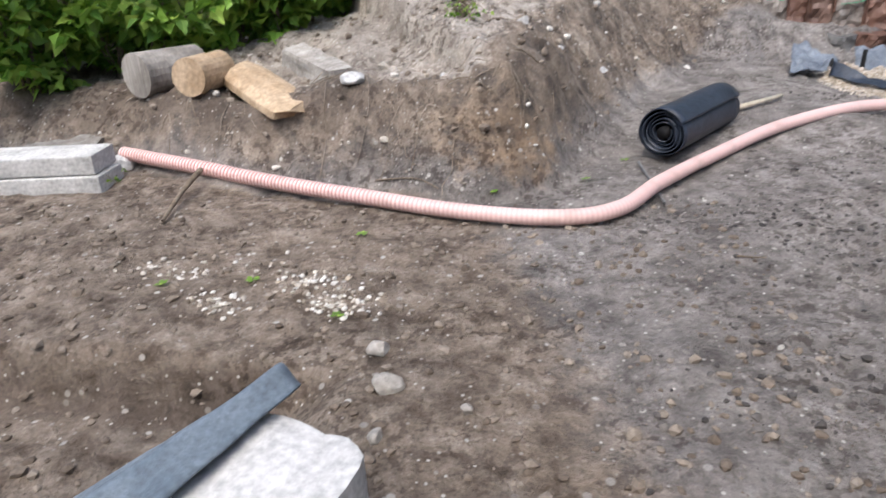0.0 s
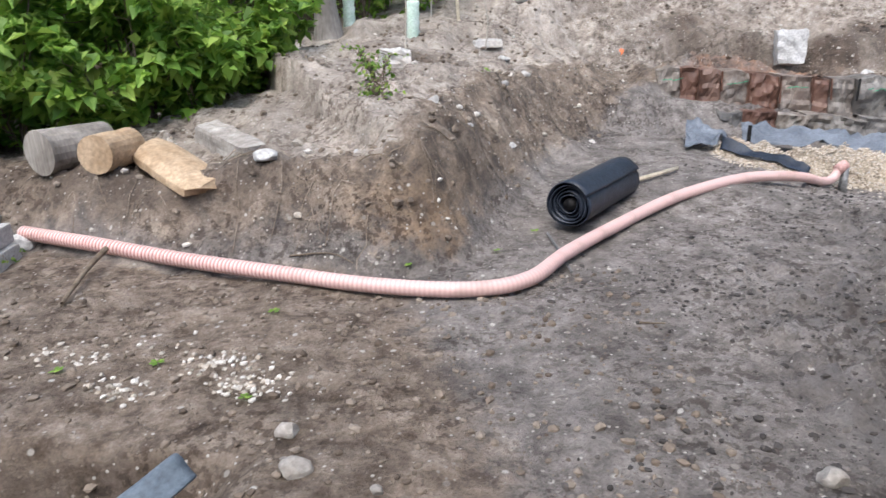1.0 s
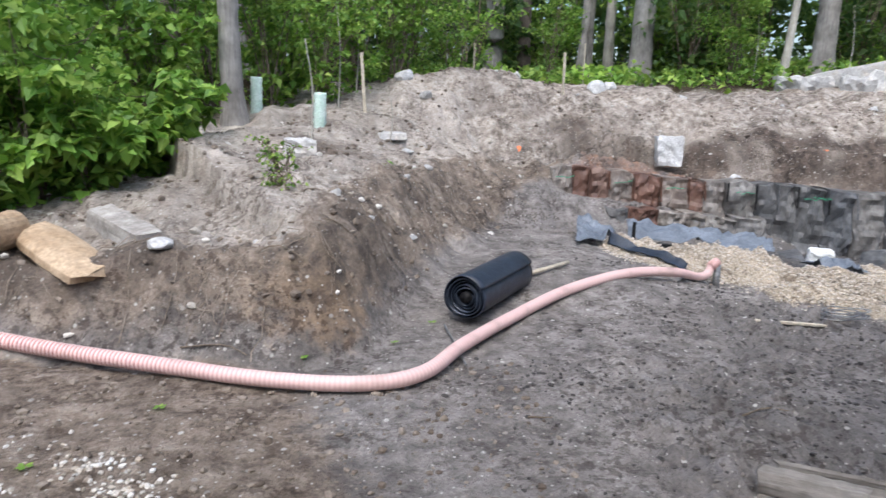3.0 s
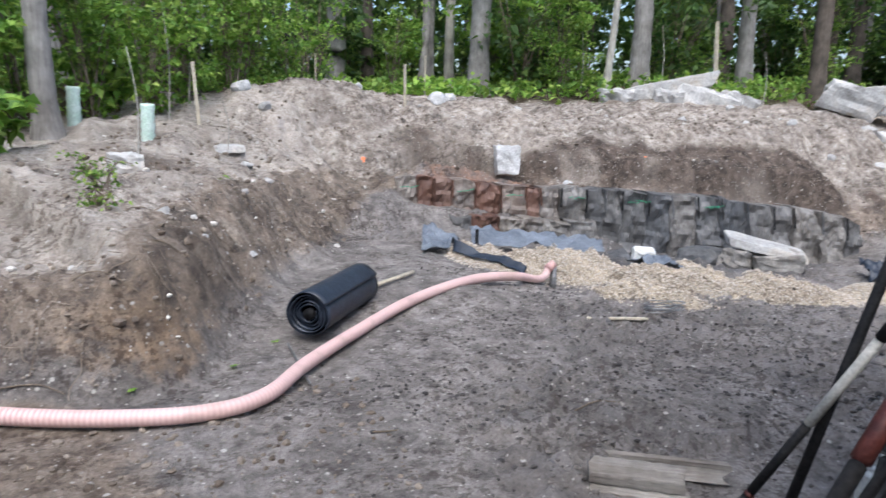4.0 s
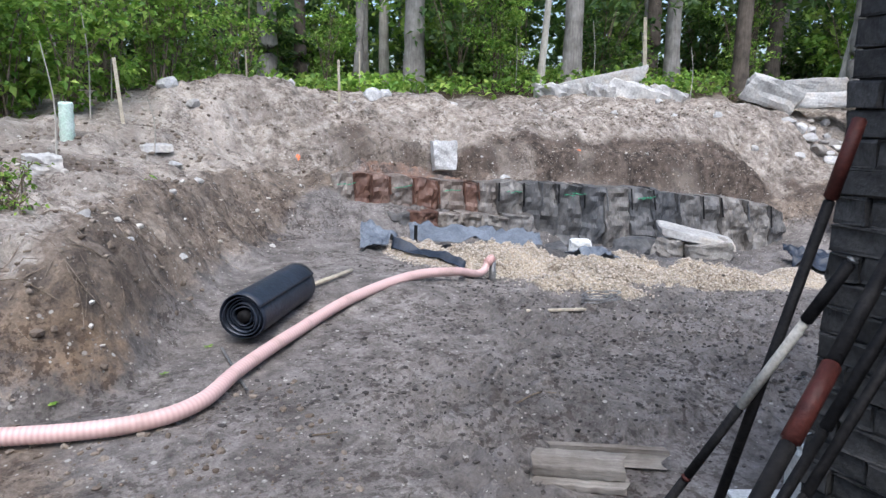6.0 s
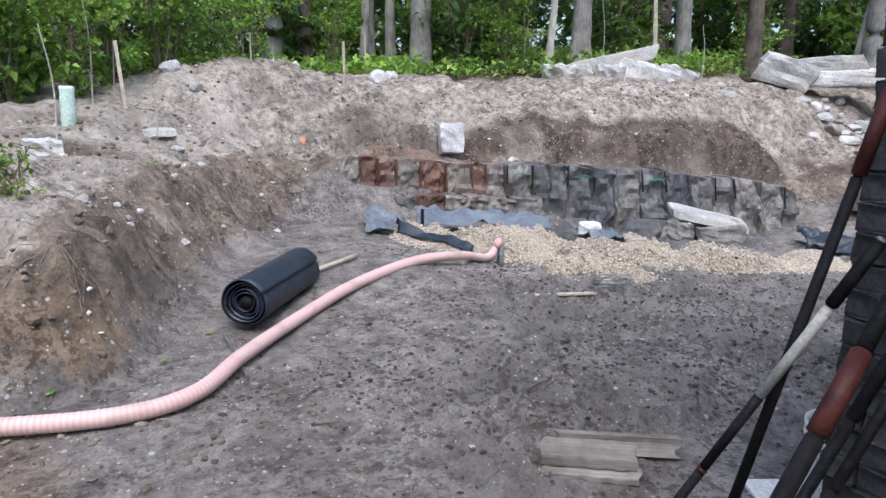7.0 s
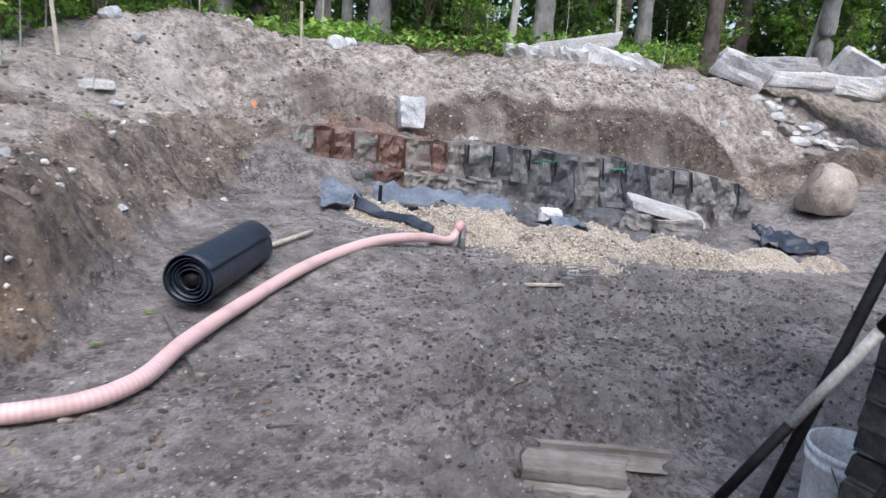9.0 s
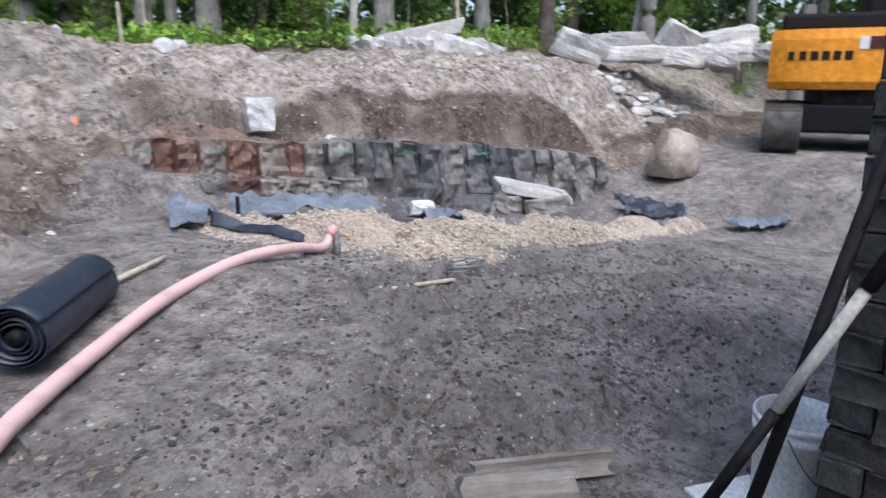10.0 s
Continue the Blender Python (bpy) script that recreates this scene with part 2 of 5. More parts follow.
def rod(bm, a, b, r0, r1=None, seg=12):
    a, b = Vector(a), Vector(b)
    d = b - a
    m = Matrix.Translation((a + b) / 2) @ d.to_track_quat("Z", "Y").to_matrix().to_4x4()
    bmesh.ops.create_cone(bm, cap_ends=True, segments=seg, radius1=r0, radius2=r0 if r1 is None else r1, depth=d.length, matrix=m)
    return bm


def rock_mesh(seed, size, cuts=9, sub=3, rough=0.05, flat=0.75):
    """A broken stone: a ball cut flat by random planes, then roughened."""
    rng = random.Random(seed)
    bm = bmesh.new()
    bmesh.ops.create_icosphere(bm, subdivisions=sub, radius=1.0)
    planes = []
    for _ in range(cuts):
        nrm = Vector((rng.gauss(0, 1), rng.gauss(0, 1), rng.gauss(0, 0.8))).normalized()
        planes.append((nrm, rng.uniform(flat - 0.2, flat + 0.08)))
    planes.append((Vector((0, 0, -1)), 0.6))
    off = Vector((rng.random() * 50, rng.random() * 50, 0))
    for v in bm.verts:
        for nrm, d in planes:
            over = v.co.dot(nrm) - d
            if over > 0:
                v.co -= nrm * over
        v.co += v.co.normalized() * rough * noise.fractal(v.co * 2.2 + off, 0.9, 2.0, 4)
        v.co = Vector((v.co.x * size[0], v.co.y * size[1], v.co.z * size[2]))
    low = min(v.co.z for v in bm.verts)
    for v in bm.verts:
        v.co.z -= low
    return bm


def sweep(points, radii, seg=12):
    """Rings round a line of points; radii one for each."""
    pts = [Vector(p) for p in points]
    verts, faces, up = [], [], Vector((0, 0, 1))
    for i, p in enumerate(pts):
        d = (pts[min(i + 1, len(pts) - 1)] - pts[max(i - 1, 0)]).normalized()
        side = d.cross(up)
        side = side.normalized() if side.length > 0.05 else Vector((1, 0, 0))
        top = side.cross(d)
        for k in range(seg):
            a = 2 * math.pi * k / seg
            verts.append(p + (side * math.cos(a) + top * math.sin(a)) * radii[i])
    for i in range(len(pts) - 1):
        for k in range(seg):
            faces.append((i * seg + k, i * seg + (k + 1) % seg, (i + 1) * seg + (k + 1) % seg, (i + 1) * seg + k))
    return verts, faces


def spline(ctrl, step):
    """Points at even steps along a smooth line through the control points."""
    c = [Vector(p) for p in ctrl]
    c = [2 * c[0] - c[1], *c, 2 * c[-1] - c[-2]]
    fine = []
    for i in range(1, len(c) - 2):
        for k in range(40):
            t = k / 40
            a, b, d, e = c[i - 1], c[i], c[i + 1], c[i + 2]
            fine.append(0.5 * (2 * b + (d - a) * t + (2 * a - 5 * b + 4 * d - e) * t * t + (3 * b - a - 3 * d + e) * t**3))
    fine.append(c[-2])
    out, need = [fine[0]], step
    for p, q in zip(fine, fine[1:]):
        seg = (q - p).length
        if seg < 1e-6:
            continue
        while need <= seg:
            out.append(p.lerp(q, need / seg))
            need += step
        need -= seg
    return out if len(out) > 1 else [fine[0], fine[-1] + Vector((0, 0, .001))]


# ---- the ground: one sheet, a pit dug into sloping sand at a wood's edge ----
# pit rim: x, y of the bank's toe, height and width of the steep face, height two metres behind it, rise further back
RIM = [(-40, 7.0, .5, .5, .6, .9), (-8, 5.2, .5, .5, .6, .8), (-4, 4.5, .48, .5, .6, .9), (-2.7, 4.15, .5, .4, .68, 1.0), (-1.2, 3.75, .54, .38, .8, 1.0),
       (-.35, 3.62, .6, .4, .9, 1.02), (.1, 3.85, .7, .45, .95, 1.04), (.4, 4.6, .8, .55, .98, 1.08), (.75, 5.4, .8, .6, 1.06, 1.3), (1.2, 6.3, .82, .7, 1.2, 1.6),
       (1.75, 7.3, .82, .8, 1.55, 1.9), (2.5, 8.35, .72, .6, 1.75, 1.9), (3.2, 8.75, .6, .1, 1.75, 1.9), (4.5, 8.5, .54, .1, 1.72, 1.95), (6, 8.1, .46, .1, 1.68, 2.0),
       (8, 7.8, .26, .1, 1.7, 2.2), (9.6, 7.6, .0, .2, 1.75, 2.3), (10.6, 7.35, .1, .5, 1.7, 2.3), (11.4, 7.0, .35, 1.0, 1.55, 2.3), (12.3, 6.7, .5, 1.2, 1.4, 2.3), (13.5, 6.9, .5, 1.2, 1.45, 2.4), (15, 7.4, .5, 1.0, 1.5, 2.4), (18, 7.6, .4, .9, 1.5, 2.4), (40, 9, .4, 1, 1.5, 2.6)]
RIM = np.array(RIM)


def rim(x, y):
    """Signed distance behind the toe line, and the bank's numbers there."""
    best = np.full(x.shape, 1e9)
    sign = np.ones(x.shape)
    vals = np.zeros(x.shape + (4,))
    for p, q in zip(RIM, RIM[1:]):
        ax, ay, bx, by = p[0], p[1], q[0] - p[0], q[1] - p[1]
        t = np.clip(((x - ax) * bx + (y - ay) * by) / (bx * bx + by * by), 0, 1)
        dx, dy = x - ax - t * bx, y - ay - t * by
        d = np.hypot(dx, dy)
        near = d < best
        best = np.where(near, d, best)
        sign = np.where(near, np.sign(bx * dy - by * dx), sign)
        for k in range(4):
            vals[..., k] = np.where(near, p[2 + k] + t * (q[2 + k] - p[2 + k]), vals[..., k])
    return best * sign, vals


def blob(x, y, cx, cy, rx, ry, ang=0.0):
    c, s = math.cos(ang), math.sin(ang)
    u, v = ((x - cx) * c + (y - cy) * s) / rx, (-(x - cx) * s + (y - cy) * c) / ry
    return np.exp(-(u * u + v * v))


def floor_height(x, y):
    z = -0.085 * np.clip(x - 2.3, 0, 6.5) - 0.01 * np.clip(x - 2.3, 0, 3)
    z = z + 0.66 * smooth(8.9, 12.5, x) + 0.1 * smooth(4.2, 5.5, y) * smooth(3.2, 2.0, x)
    z = z + (0.28 + .12 * smooth(5, 3.4, x)) * smooth(7.65, 8.15, y) * smooth(10, 8, x)
    return z


def gravel_mask(x, y):
    g = np.maximum.reduce([blob(x, y, 3.75, 6.35, 1.1, .6, -.1), blob(x, y, 4.9, 5.7, 1.0, .65, -.3), blob(x, y, 6.1, 5.35, 1.15, .6, -.2), blob(x, y, 4.1, 5.0, .75, .35, -.2), blob(x, y, 7.4, 5.2, .7, .35, 0), blob(x, y, 5.5, 6.2, .7, .4, -.3), blob(x, y, 3.1, 6.65, .55, .32, -.3), blob(x, y, 4.3, 6.75, .8, .3, -.05), blob(x, y, 8.3, 5.0, .6, .25, 0)])
    return g + 0.25 * fbm(x * 1.8, y * 1.8, 40, 3)


def zones(x, y):
    """The ground's height and its soils."""
    d, v = rim(x, y)
    wob = fbm(x * 1.1, y * 1.1, 3, 3)
    d = d + 0.3 * wob * smooth(6, 2, np.abs(d)) + 0.12 * fbm(x * 5, y * 5, 5, 3)
    face = v[..., 0] * smooth(0, 1, np.clip(d / np.maximum(v[..., 1], .05), 0, 1)) ** 0.85
    back = smooth(0.0, 1.0, (d - v[..., 1]) / 2.0)
    ledge = ((x > 2.7) & (x < 10.5)) * smooth(10.6, 9.8, x) * smooth(2.6, 3.1, x)
    back = back * (1 - ledge) + ledge * (0.4 * smooth(0.5, 0.72, d) + 0.42 * smooth(0.72, 1.6, d) + 0.18 * smooth(1.5, 2.6, d))
    base = floor_height(x, y)
    up = base * smooth(0.5, 0.0, d)
    z = up + face + (v[..., 2] - v[..., 0]) * back + (v[..., 3] - v[..., 2]) * smooth(2.2, 7, d) + 0.06 * np.clip(d - 7, 0, 60)
    out = smooth(-0.05, 0.25, d)
    # loose soil: banks are lumpy, the trodden floor less so
    z = z + (0.06 + 0.27 * out) * fbm(x * 2.3, y * 2.3, 11, 5) + (0.02 + 0.05 * out * smooth(-.2, .2, d) * smooth(1.6, .5, d)) * fbm(x * 11, y * 11, 17, 3)
    edge = out * smooth(2.4, .6, d)
    z = z - (0.02 + 0.09 * edge) * np.abs(fbm(x * 3.6, y * 3.6, 81, 3)) * 2 - (0.012 + .035 * edge) * np.abs(fbm(x * 9, y * 9, 85, 3)) * 2.2 + 0.02 * edge
    z = z + 0.3 * blob(x, y, 2.4, 10.4, 1.0, .7) + 0.22 * blob(x, y, 1.3, 9.9, .5, .5) + 0.16 * blob(x, y, -.4, 5.9, .8, .5, .2) + 0.1 * blob(x, y, 4.9, 10.6, .5, .5) - .28 * blob(x, y, -.8, 9.6, 1.2, 2.2)
    z = z - .17 * smooth(2.9, 2.1, y) * smooth(1.0, 1.9, x)
    # a trodden trench in the near corner, with a small scarp
    cut = smooth(2.07, 1.97, y + 0.1 * fbm(x * 3, y * 0 + 1.0, 23, 3) + 0.09 * (x + 1.3)) * smooth(-.75, -1.15, x)
    z = z - 0.24 * cut
    z = z + 0.05 * smooth(1.2, 2.6, np.abs(y - 3.1) * 0 - x) * smooth(2.1, 3.3, y) * smooth(.2, -.1, d)
    # sump and gravel heap
    g = gravel_mask(x, y)
    gm = smooth(0.42, 0.62, g)
    z = z + 0.16 * smooth(.4, 1.0, g) - 0.17 * blob(x, y, 3.95, 5.55, .5, .3, -.3)
    # spoil heap along the sump's near edge, and clods of mud
    z = z + 0.07 * blob(x, y, 3.0, 4.9, .9, .22, .05) + 0.12 * blob(x, y, 8.4, 6.4, .7, .5) * 1.0
    mud = smooth(0.02, 0.14, fbm(x * .7, y * .7, 31, 3) + 0.16 * blob(x, y, 2.6, 3.0, 1.4, 1.0) + 0.2 * blob(x, y, 7.8, 6.6, 2.2, 1.2) + .12 * blob(x, y, 4.5, 4.2, 3, .5)) * smooth(0.1, -0.2, d) * smooth(.2, 1.4, x)
    z = z + 0.075 * mud * (np.abs(fbm(x * 6.5, y * 6.5, 51, 4)) * 4 - .35)
    z = z + 0.012 * np.sin((x * .94 - y * .34) * 14 + 4 * fbm(x, y, 57, 2)) * blob(x, y, 3.0, 4.0, 1.6, .7, -.2)
    scarp = np.exp(-((y - 1.99 + .09 * (x + 1.3)) / .1) ** 2) * smooth(-.75, -1.15, x)
    ragged = .75 + 1.6 * fbm(x * 1.6, y * 1.6, 91, 3)
    at = {
        "dirt": np.clip(smooth(.5, -.4, x + .25 * (y - 2)) * smooth(.1, -.1, d) * .75 + out * .55, 0, 1),
        "sand": out * smooth(v[..., 1] * .8, v[..., 1] + .3, d) * smooth(5.5, 2.8, d) * (0.45 + 0.45 * smooth(-2.4, -1.4, x) * smooth(2.2, .4, x)),
        "clay": blob(x, y, -.15, 3.85, .75, .35) * .42 * smooth(-.1, .15, d) + .3 * blob(x, y, .3, 4.3, .4, .5) * smooth(0, .2, d),
        # darker soil on cut faces; the band above the ledge includes painted shadow
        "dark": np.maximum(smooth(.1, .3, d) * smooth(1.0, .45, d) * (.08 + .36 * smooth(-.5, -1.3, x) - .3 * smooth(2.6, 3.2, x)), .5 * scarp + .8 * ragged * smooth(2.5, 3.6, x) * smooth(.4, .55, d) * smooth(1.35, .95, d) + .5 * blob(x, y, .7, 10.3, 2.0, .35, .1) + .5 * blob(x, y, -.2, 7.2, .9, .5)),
        "litter": smooth(3.0, 5.0, d + .8 * smooth(0, -2, x) + fbm(x * .6, y * .6, 61, 2) * 2),
        "red": .42 * smooth(2.6, 3.4, x) * smooth(5.6, 4.8, x) * smooth(-.5, -.1, d) * smooth(.7, .45, d),
        "wet": np.clip(mud * .32 + .44 * blob(x, y, 7.0, 7.2, 2.6, .6), 0, .5) * (1 - gm),
        "gravel": gm * (1 - .7 * blob(x, y, 3.95, 5.55, .45, .26, -.3)),
    }
    return z, at


def gz(x, y):
    return float(zones(np.array([float(x)]), np.array([float(y)]))[0][0])


def build_ground():
    xs = np.concatenate([-3.5 - np.geomspace(.06, 400, 50)[::-1], np.arange(-3.5, 5.2, .034), np.arange(5.2, 15, .075), 15 + np.geomspace(.1, 400, 45)])
    ys = np.concatenate([.8 - np.geomspace(.06, 400, 40)[::-1], np.arange(.8, 6.2, .034), np.arange(6.2, 12, .06), 12 + np.geomspace(.1, 400, 45)])
    gx, gy = np.meshgrid(xs, ys)
    z, at = zones(gx, gy)
    nx, ny = len(xs), len(ys)
    i = np.arange(nx * ny).reshape(ny, nx)
    faces = np.stack([i[:-1, :-1], i[:-1, 1:], i[1:, 1:], i[1:, :-1]], -1).reshape(-1, 4)
    ob = grid_mesh("ground", np.stack([gx, gy, z], -1).reshape(-1, 3), faces, M_GROUND)
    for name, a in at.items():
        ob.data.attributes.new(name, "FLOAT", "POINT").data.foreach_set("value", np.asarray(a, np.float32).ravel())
    return tagged(ob, "bare sandy pit floor with soft earth banks under woodland", "ground", kind="structure")


build_ground()


# ---- brick house corner ----
WALL_X, WALL_Y = 2.2, 1.4


def build_wall():
    bm = bmesh.new()
    box(bm, (3.2, 7.0, 3.4), Matrix.Translation((WALL_X + 1.6 + .012, WALL_Y - 3.5 - .012, 1.5)))
    wall = part("wall_east", bm, M_MORTAR)
    tagged(wall, "dark grey rough brick wall at the house corner", "wall", kind="structure")
    meshes = []
    for k in range(6):
        b = bmesh.new()
        box(b, (.11, .222, .089), None, .009)
        rng = random.Random(k)
        for v in b.verts:
            v.co += Vector((rng.gauss(0, .005), rng.gauss(0, .004), rng.gauss(0, .003)))
        o = part("brick", b, M_BRICK)
        meshes.append(o.data)
        bpy.data.objects.remove(o)
    rng = random.Random(5)
    for row in range(24):
        z = .02 + row * .094 + .041
        y = WALL_Y - (.1075 if row % 2 else .0525 + .0)
        for c in range(11):
            ob = new("brick", meshes[rng.randrange(6)])
            ob.parent = wall
            short = (c == 0 and row % 2 == 0)
            ob.location = (WALL_X + .045 + rng.gauss(0, .005), y + (-.0 if not short else 0), z + rng.gauss(0, .002))
            ob.scale = (1, .49 if short else 1, 1)
            ob.rotation_euler = (rng.gauss(0, .01), rng.gauss(0, .012), rng.gauss(0, .015))
            y -= .1075 + (.0525 if short else .1075) + .012 if not short else .0525 + .1075 + .012
    return wall


# ---- things ----
def hose():
    ctrl = [(-2.8, 4.3, .13), (-2.5, 4.17, .12), (-2.18, 4.03, .11), (-1.64, 3.83, .07), (-1.02, 3.57, .06), (-.48, 3.36, .05), (.03, 3.25, .05), (.36, 3.37, .05), (.64, 3.76, .05), (1.07, 4.26, .05), (1.67, 4.8, .07), (2.33, 5.18, .08), (2.88, 5.42, .05), (3.22, 5.66, .05), (3.38, 5.76, .1), (3.46, 5.81, .2)]
    ctrl = [(x, y, max(z, gz(x, y) + .04)) for x, y, z in ctrl]
    ctrl[-3:] = [(x, y, gz(x, y) + h) for (x, y, _), h in zip(ctrl[-3:], (.045, .09, .2))]
    pts = spline(ctrl, .0065)
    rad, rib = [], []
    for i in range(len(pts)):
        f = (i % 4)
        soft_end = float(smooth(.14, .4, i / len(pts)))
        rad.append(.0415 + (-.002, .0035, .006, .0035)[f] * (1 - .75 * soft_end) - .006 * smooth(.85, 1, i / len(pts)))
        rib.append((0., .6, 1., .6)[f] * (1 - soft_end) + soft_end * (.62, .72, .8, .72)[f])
    verts, faces = sweep(pts, rad, 14)
    top = empty("suction_hose", Matrix.Translation((0, 0, 0)), "long pink corrugated suction hose lying across the mud", "hose")
    m = bpy.data.materials.new("pink_hose")
    m.use_nodes = True
    n, l = links(m)
    p = n["Principled BSDF"]
    dirt = noise_node(n, l, 5)
    # grooves between ribs painted darker than crests: their shade is in the colour
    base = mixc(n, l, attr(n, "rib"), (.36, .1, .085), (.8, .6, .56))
    mask = ramp(n, l, dirt.outputs[0], [(.5, (0, 0, 0)), (.75, (.6,) * 3)])
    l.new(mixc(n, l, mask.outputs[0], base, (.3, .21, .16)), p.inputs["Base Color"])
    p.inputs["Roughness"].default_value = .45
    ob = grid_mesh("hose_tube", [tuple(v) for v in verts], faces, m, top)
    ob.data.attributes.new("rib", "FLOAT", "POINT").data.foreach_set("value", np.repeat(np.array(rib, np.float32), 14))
    e = pts[-1]
    bm = bmesh.new()
    rod(bm, e + Vector((-.03, -.02, -.02)), e + Vector((.05, .0, .03)), .047, .043, 16)
    part("hose_elbow", bm, M_HOSEEND, top, "smooth pale pink hose elbow", soft=True)
    bm = bmesh.new()
    rod(bm, e + Vector((.05, 0, .02)), e + Vector((.06, .0, -.32)), .034, .034, 14)
    part("dip_pipe", bm, M_DRAB, top, "grey dip pipe standing in the sump", soft=True)


def membrane_roll():
    a, b = Vector((.75, 4.31, 0)), Vector((1.31, 5.06, 0))
    z = (gz(a.x, a.y) + gz(b.x, b.y)) / 2 + .15
    length = (b - a).length
    ang = math.atan2(b.y - a.y, b.x - a.x)
    top = empty("membrane_roll", Matrix.Translation((a.x, a.y, z)) @ Matrix.Rotation(ang, 4, "Z"), "rolled black dimpled drainage membrane lying on the mud", "membrane roll")
    turns, nseg, nl = 5.0, 260, 14
    rng = random.Random(2)
    verts, faces = [], []
    for i in range(nseg + 1):
        th = 2 * math.pi * turns * i / nseg + 2.6
        r = .045 + .108 * (i / nseg) ** .8 + (.006 if i > nseg * .8 else 0) + .003 * math.sin(th * 3.1)
        for j in range(nl + 1):
            x = length * j / nl + (.015 * math.sin(th * .7) + .03 * (1 - i / nseg) if j == 0 else 0)
            sag = .97 if math.sin(th) < 0 else 1.0
            verts.append((x, r * math.cos(th), r * math.sin(th) * sag))
    for i in range(nseg):
        for j in range(nl):
            q = i * (nl + 1) + j
            faces.append((q, q + 1, q + nl + 2, q + nl + 1))
    ob = grid_mesh("membrane_sheet", verts, faces, M_BLACK, top)
    s = ob.modifiers.new("thick", "SOLIDIFY")
    s.thickness, s.offset = .007, 0
    bm = bmesh.new()
    rod(bm, (.02, 0, 0), (length - .02, 0, 0), .04, .04, 16)
    part("core_tube", bm, M_TOOLBLACK, top, "black core tube", soft=True)


def stick_and_bits():
    bm = bmesh.new()
    z0, z1 = gz(1.45, 5.2) + .03, gz(1.9, 5.5) + .03
    rod(bm, (1.4, 5.14, z0), (1.9, 5.5, z1), .019, .017, 10)
    tagged(part("wooden_pole", bm, M_STAKE, soft=True), "pale bare wooden pole lying behind the roll", "pole")


def timber():
    # split post and a broken board beside it
    c = Vector((1.85, 2.235, 0))
    ang = math.atan2(-.235, .345)
    z = gz(c.x, c.y)
    top = empty("split_post", Matrix.Translation((c.x, c.y, z + .004)) @ Matrix.Rotation(ang, 4, "Z") @ Matrix.Diagonal((1.14, .85, 1.25, 1)), "short weathered grey split post lying on the mud", "post")
    # an upper half-round on a thinner split slat
    for name, prof, ln, off in (("upper_half", [(-.075, .045), (.07, .045), (.085, .07), (.06, .11), (.0, .128), (-.05, .118), (-.08, .085)], .36, 0.0),
                                ("lower_slat", [(-.095, .0), (.08, .0), (.09, .028), (.0, .043), (-.07, .043), (-.1, .026)], .37, .006)):
        bm = bmesh.new()
        rings, n = [], len(prof)
        for i in range(13):
            x = -ln / 2 + ln * i / 12 + off
            rings.append([bm.verts.new((x + .014 * math.sin(k * 2.1) * (i in (0, 12)), u + .003 * math.sin(i * 1.7 + k), w + .003 * math.cos(i * 2.3 + k * 1.3))) for k, (u, w) in enumerate(prof)])
        for r, q in zip(rings, rings[1:]):
            for k in range(n):
                bm.faces.new((r[k], r[(k + 1) % n], q[(k + 1) % n], q[k]))
        bm.faces.new(rings[0]), bm.faces.new(rings[-1])
        bmesh.ops.bevel(bm, geom=bm.edges[:], offset=.003, segments=1, affect="EDGES")
        part(name, bm, M_GREYWOOD, top)
    bm = bmesh.new()
    bmesh.ops.create_cube(bm, size=1.0, matrix=Matrix.Diagonal((.56, .1, .035, 1)))
    bmesh.ops.subdivide_edges(bm, edges=bm.edges[:], cuts=5, use_grid_fill=True)
    for v in bm.verts:
        v.co += Vector((.025 * math.sin(v.co.y * 70) if abs(v.co.x) > .27 else 0, 0, .006 * noise.noise(v.co * 14)))
        if v.co.y > .02:
            v.co.z += .012
    ob = part("broken_board", bm, M_GREYWOOD)
    ob.matrix_world = Matrix.Translation((2.06, 2.3, z + .06)) @ Matrix.Rotation(math.atan2(-.318, .509), 4, "Z") @ Matrix.Rotation(.95, 4, "X")
    tagged(ob, "broken weathered board leaning behind the split post", "board")


def put_rock(name, seed, pos, size, rz, material, label, group="", tilt=(0, 0), sink=.15, cuts=9, flat=.75, sub=3, category="stone"):
    ob = part(name, rock_mesh(seed, size, cuts, sub, .05, flat), material)
    z = pos[2] if len(pos) > 2 else gz(pos[0], pos[1]) - sink * size[2]
    ob.matrix_world = pose(pos[0], pos[1], z, tilt[0], tilt[1], rz)
    return tagged(ob, label, category, group)


